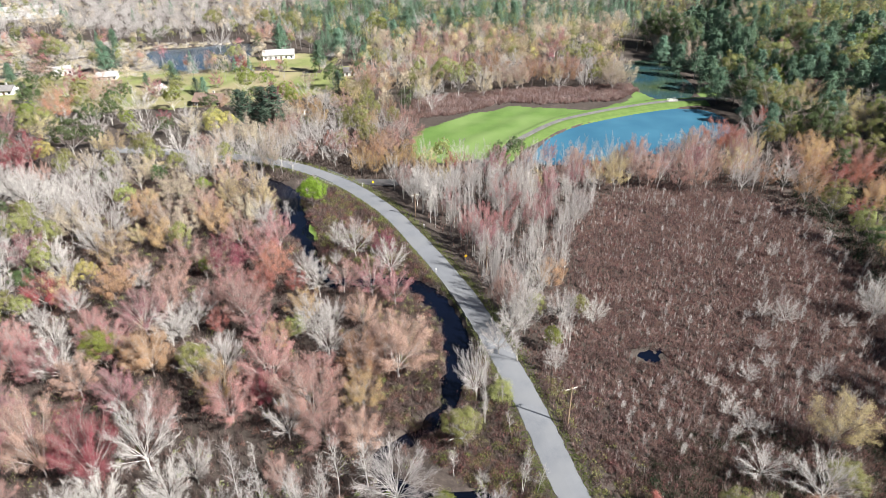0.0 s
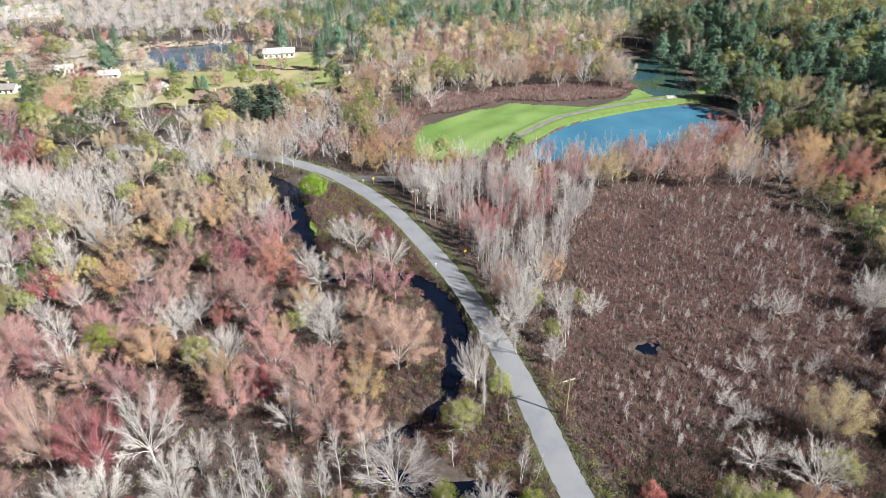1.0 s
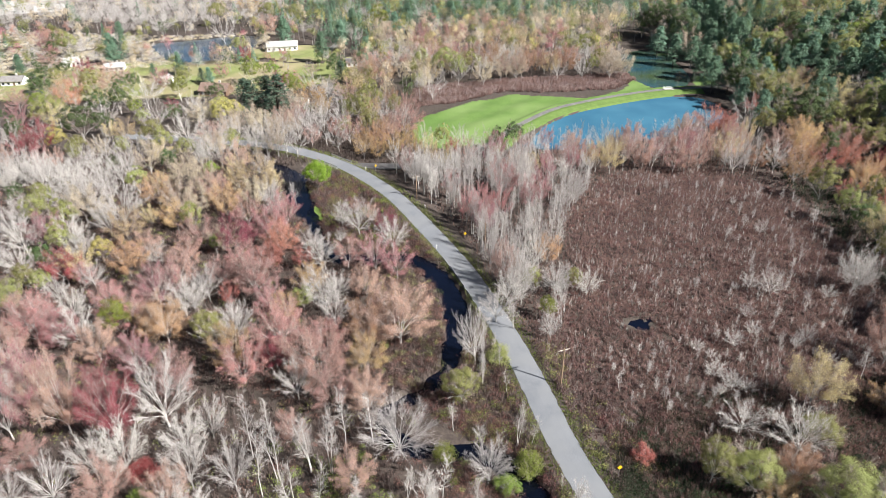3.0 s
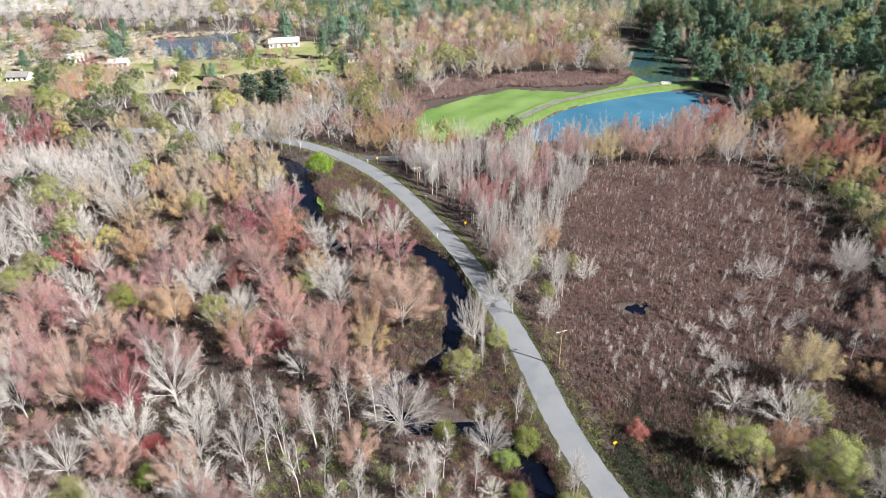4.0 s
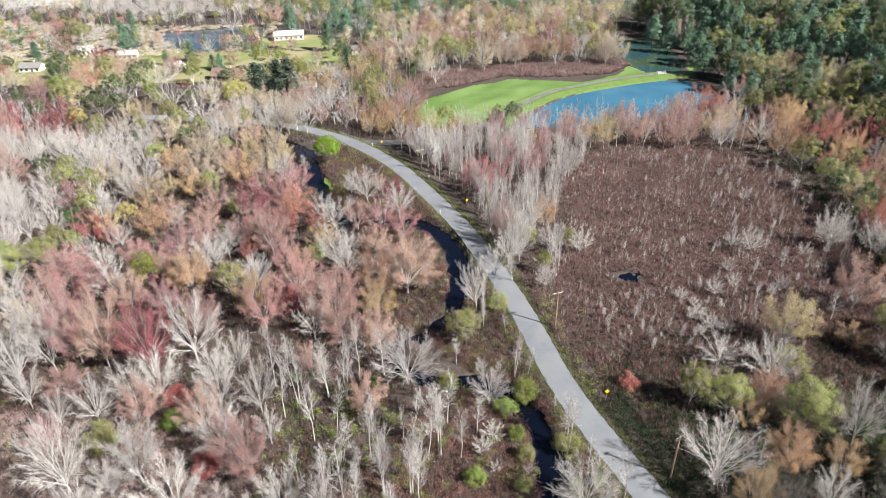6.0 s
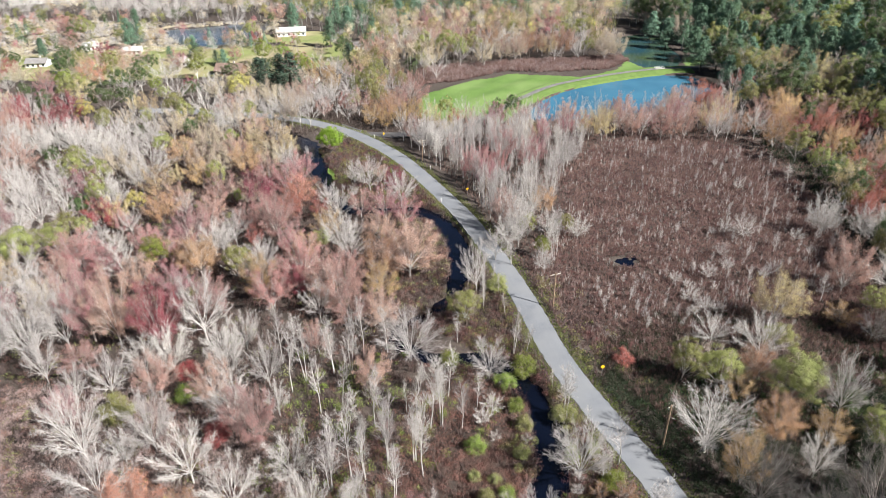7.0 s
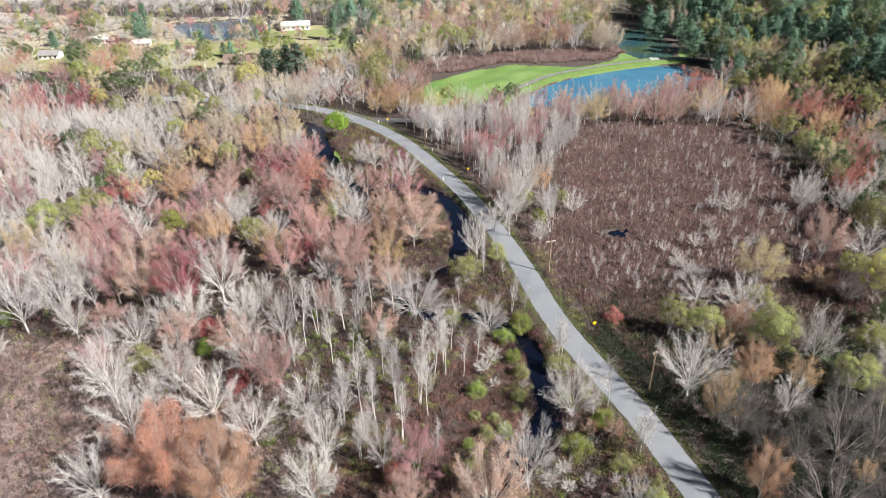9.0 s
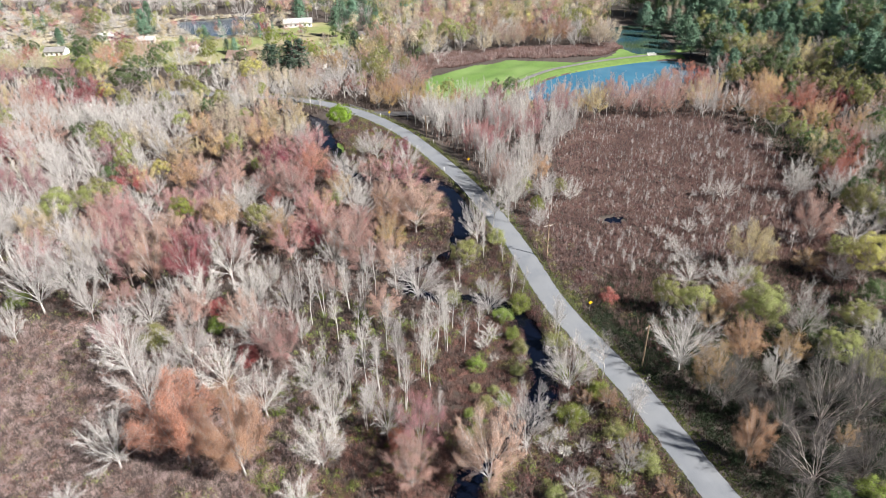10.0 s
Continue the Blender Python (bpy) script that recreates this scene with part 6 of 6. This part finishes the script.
def warning_sign(x, y, turn, tall=2.1, plate=0.68):
    z = ground_z(x, y)
    sign = tagged(new("road_sign"), "yellow diamond warning sign on a steel post", "road sign", "signs along the road")
    sign.matrix_basis = pose(x, y, z, 0, 0, turn)
    part("post", box(0, 0.04, tall / 2 - 0.1, 0.06, 0.04, tall + 0.3), STEEL, sign)
    bm = box(0, 0, tall, plate, 0.02, plate, 0.004)
    bmesh.ops.rotate(bm, verts=bm.verts, cent=(0, 0, tall), matrix=Matrix.Rotation(radians(45), 3, "Y"))
    part("plate", bm, SIGN_YELLOW, sign, "yellow diamond plate")
    return sign


def marker_post(x, y):
    z = ground_z(x, y)
    m = tagged(new("marker_post"), "short white marker post at the road edge", "marker post", "markers along the road")
    m.matrix_basis = pose(x, y, z)
    part("post", box(0, 0, 0.45, 0.14, 0.10, 1.2, 0.01), WHITE, m)
    part("cap", box(0, 0, 1.08, 0.34, 0.14, 0.34, 0.03), WHITE, m)
    return m


utility_pole(22.6, 86.4, 9.0, 20)
utility_pole(10.9, 138.5, 8.6, -70, 1.6)
utility_pole(-8.1, 170.7, 7.6, 24, 2.8)
utility_pole(34.9, 46.8, 9.2, 30, 1.0)
utility_pole(-31, 212, 8.0, 10, 2.6)
warning_sign(28.6, 64.5, 8)
warning_sign(5.9, 144.6, 16)
warning_sign(-22.5, 191.8, 30)
marker_post(-5.4, 163.5)
marker_post(-1.8, 139.3)
marker_post(-26, 192.5)


# ---- the road bridge ----
def road_bridge():
    b = tagged(new("road_bridge"), "low concrete road bridge with pale rails over the creek", "bridge")
    b.matrix_basis = pose(-37.5, 199.6, 0.0, 0, 0, 138)
    for s in (-1, 1):
        part("beam", box(0, s * 3.15, 0.55, 11, 0.35, 0.75, 0.04), CONCRETE, b)
        part("rail", box(0, s * 3.15, 1.62, 11, 0.08, 0.28, 0.03), STEEL, b, "pale steel guard rail")
        for k in range(6):
            part("rail_post", box(-5 + 2 * k, s * 3.12, 1.2, 0.14, 0.12, 0.9, 0.01), STEEL, b)
    return b


road_bridge()


def spillway_bridge():
    b = tagged(new("spillway_bridge"), "small white footbridge over the spillway between two ponds", "footbridge")
    b.matrix_basis = pose(103, 282.6, 0.9, 0, 0, 8) @ Matrix.Scale(0.72, 4)
    part("deck", box(0, 0, 0.2, 6, 2.6, 0.3, 0.03), CONCRETE, b, "pale concrete deck")
    for s in (-1, 1):
        part("abutment", box(s * 2.6, 0, -0.8, 0.9, 3.4, 1.8, 0.05), CONCRETE, b)
        part("handrail", box(0, s * 1.25, 1.3, 6, 0.10, 0.12, 0.01), WHITE, b, "white handrail")
        part("midrail", box(0, s * 1.25, 0.85, 6, 0.06, 0.08, 0.01), WHITE, b)
        for k in range(6):
            part("baluster", box(-2.9 + 1.16 * k, s * 1.25, 0.8, 0.1, 0.1, 1.1, 0.01), WHITE, b)
    return b


spillway_bridge()


# ---- houses ----
def house(x, y, turn, long, deep, wall, pitch_rise, walls, roof, label, windows=4, chimney=True):
    """A gabled house: walls, two roof planes, windows with frames, a door and a chimney."""
    h = tagged(new("house"), label, "house", "houses of the village")
    h.matrix_basis = pose(x, y, ground_z(x, y) - 0.1, 0, 0, turn)
    bm = bmesh.new()
    L, D = long / 2, deep / 2
    prof = [(-D, 0), (D, 0), (D, wall), (0, wall + pitch_rise), (-D, wall)]
    ends = [[bm.verts.new((sx * L, py, pz)) for py, pz in prof] for sx in (-1, 1)]
    bm.faces.new(ends[0][::-1])
    bm.faces.new(ends[1])
    for k in range(5):
        bm.faces.new((ends[0][k], ends[0][(k + 1) % 5], ends[1][(k + 1) % 5], ends[1][k]))
    bmesh.ops.recalc_face_normals(bm, faces=bm.faces[:])
    part("wall", bm, walls, h)
    slope = math.atan2(pitch_rise, D)
    run = math.hypot(D, pitch_rise) + 0.6
    for s in (-1, 1):
        bm = box(0, 0, 0, long + 0.9, run, 0.22, 0.03)
        bmesh.ops.transform(bm, verts=bm.verts, matrix=pose(0, s * (run / 2 - 0.05) * math.cos(slope), wall + pitch_rise + 0.14 - run / 2 * math.sin(slope), -s * math.degrees(slope)))
        part("roof", bm, roof, h)
    for s in (-1, 1):
        for k in range(windows):
            wx = -L + long * (k + 0.5) / windows
            if s == -1 and k == windows // 2:
                door = part("door", box(wx, s * (D + 0.03), 1.05, 1.0, 0.08, 2.1, 0.02), BROWN, h, "dark house door")
                continue
            frame_ = part("window", box(wx, s * (D + 0.02), 1.6, 1.3, 0.1, 1.3, 0.02), WHITE, h, "white window frame")
            part("pane", box(wx, s * (D + 0.06), 1.6, 1.1, 0.04, 1.1), GLASS, frame_, "dark window glass")
    if chimney:
        part("chimney", box(L * 0.3, 0.5, wall + pitch_rise + 0.3, 0.8, 0.8, 1.6, 0.03), CONCRETE, h)
    return h


house(-92, 371, 10, 17, 9.5, 2.9, 1.9, WHITE, ROOF_PALE, "long low white house with a pale roof on a lawn", 6)
house(-104, 285, -8, 13, 8.5, 2.6, 2.6, BROWN, ROOF_BROWN, "brown timber house with a brown gabled roof", 4)
house(-62.5, 266, -12, 8, 5, 2.9, 1.0, WHITE, ROOF_PALE, "small white house with a row of windows", 6, False)
house(-46.5, 334, 12, 8, 6, 2.7, 1.6, WHITE, ROOF_GREY, "white cottage with a grey roof behind trees", 3)
house(-198, 339, 30, 8.5, 6, 2.6, 1.7, WHITE, ROOF_PALE, "white house with a pale roof among trees", 4)
house(-170, 329, 12, 9.5, 6.5, 2.5, 1.5, CREAM, ROOF_PALE, "pale house with a light roof by a dry lawn", 4)
house(-208, 304, 5, 10, 7, 2.6, 1.7, WHITE, ROOF_GREY, "white house with a grey roof beside a lane", 4)
house(-134, 302, 70, 6, 5, 2.6, 1.6, WHITE, ROOF_PALE, "small white shed among trees", 2, False)
house(-312, 505, 20, 46, 20, 5.5, 2.0, WHITE, ROOF_PALE, "large distant white hall with a pale roof", 8, False)


def ring_of(cx, cy, rx, ry, turn=0.0):
    a = np.arange(0, 6.28, 0.6)
    c, s = math.cos(radians(turn)), math.sin(radians(turn))
    px, py = rx * np.cos(a), ry * np.sin(a)
    return spline(np.column_stack([cx + px * c - py * s, cy + px * s + py * c]), 2.0, True)


for lx, ly, ra, rb, tn in ((-93, 297, 20, 12, 0), (-156, 334, 22, 9, 10), (-76, 352, 18, 10, 0), (-201, 294, 18, 10, 0), (-88, 366, 24, 15, 10), (-62, 262, 9, 6, 0), (-50, 338, 13, 12, 0), (-165, 332, 20, 11, 15), (-138, 328, 16, 9, 0), (-205, 300, 16, 9, 0)):
    draped("lawn", ring_of(lx, ly, ra, rb, tn), LAWN, "sunlit autumn lawn round a village house", "grass", 2.5, 0.36)
draped("lawn", ring_of(-148, 310, 108, 34, 4), LAWN, "rough dry grass between the village houses", "grass", 2.5, 0.26)
lane = spline([(-48, 286), (-56, 300), (-66, 318), (-72, 340), (-66, 365), (-60, 400)])
ribbon("village_lane", lane, 2.2, lambda q: ground_z(*q) + 0.12, GRAVEL, "pale lane between the village houses", "road", 0.03, 0.1, 0.2)
lane = spline([(-330, 300), (-250, 312), (-210, 316), (-190, 316)])
ribbon("village_lane", lane, 3.0, lambda q: ground_z(*q) + 0.12, GRAVEL, "pale lane beside the western houses", "road", 0.03, 0.1, 0.2)
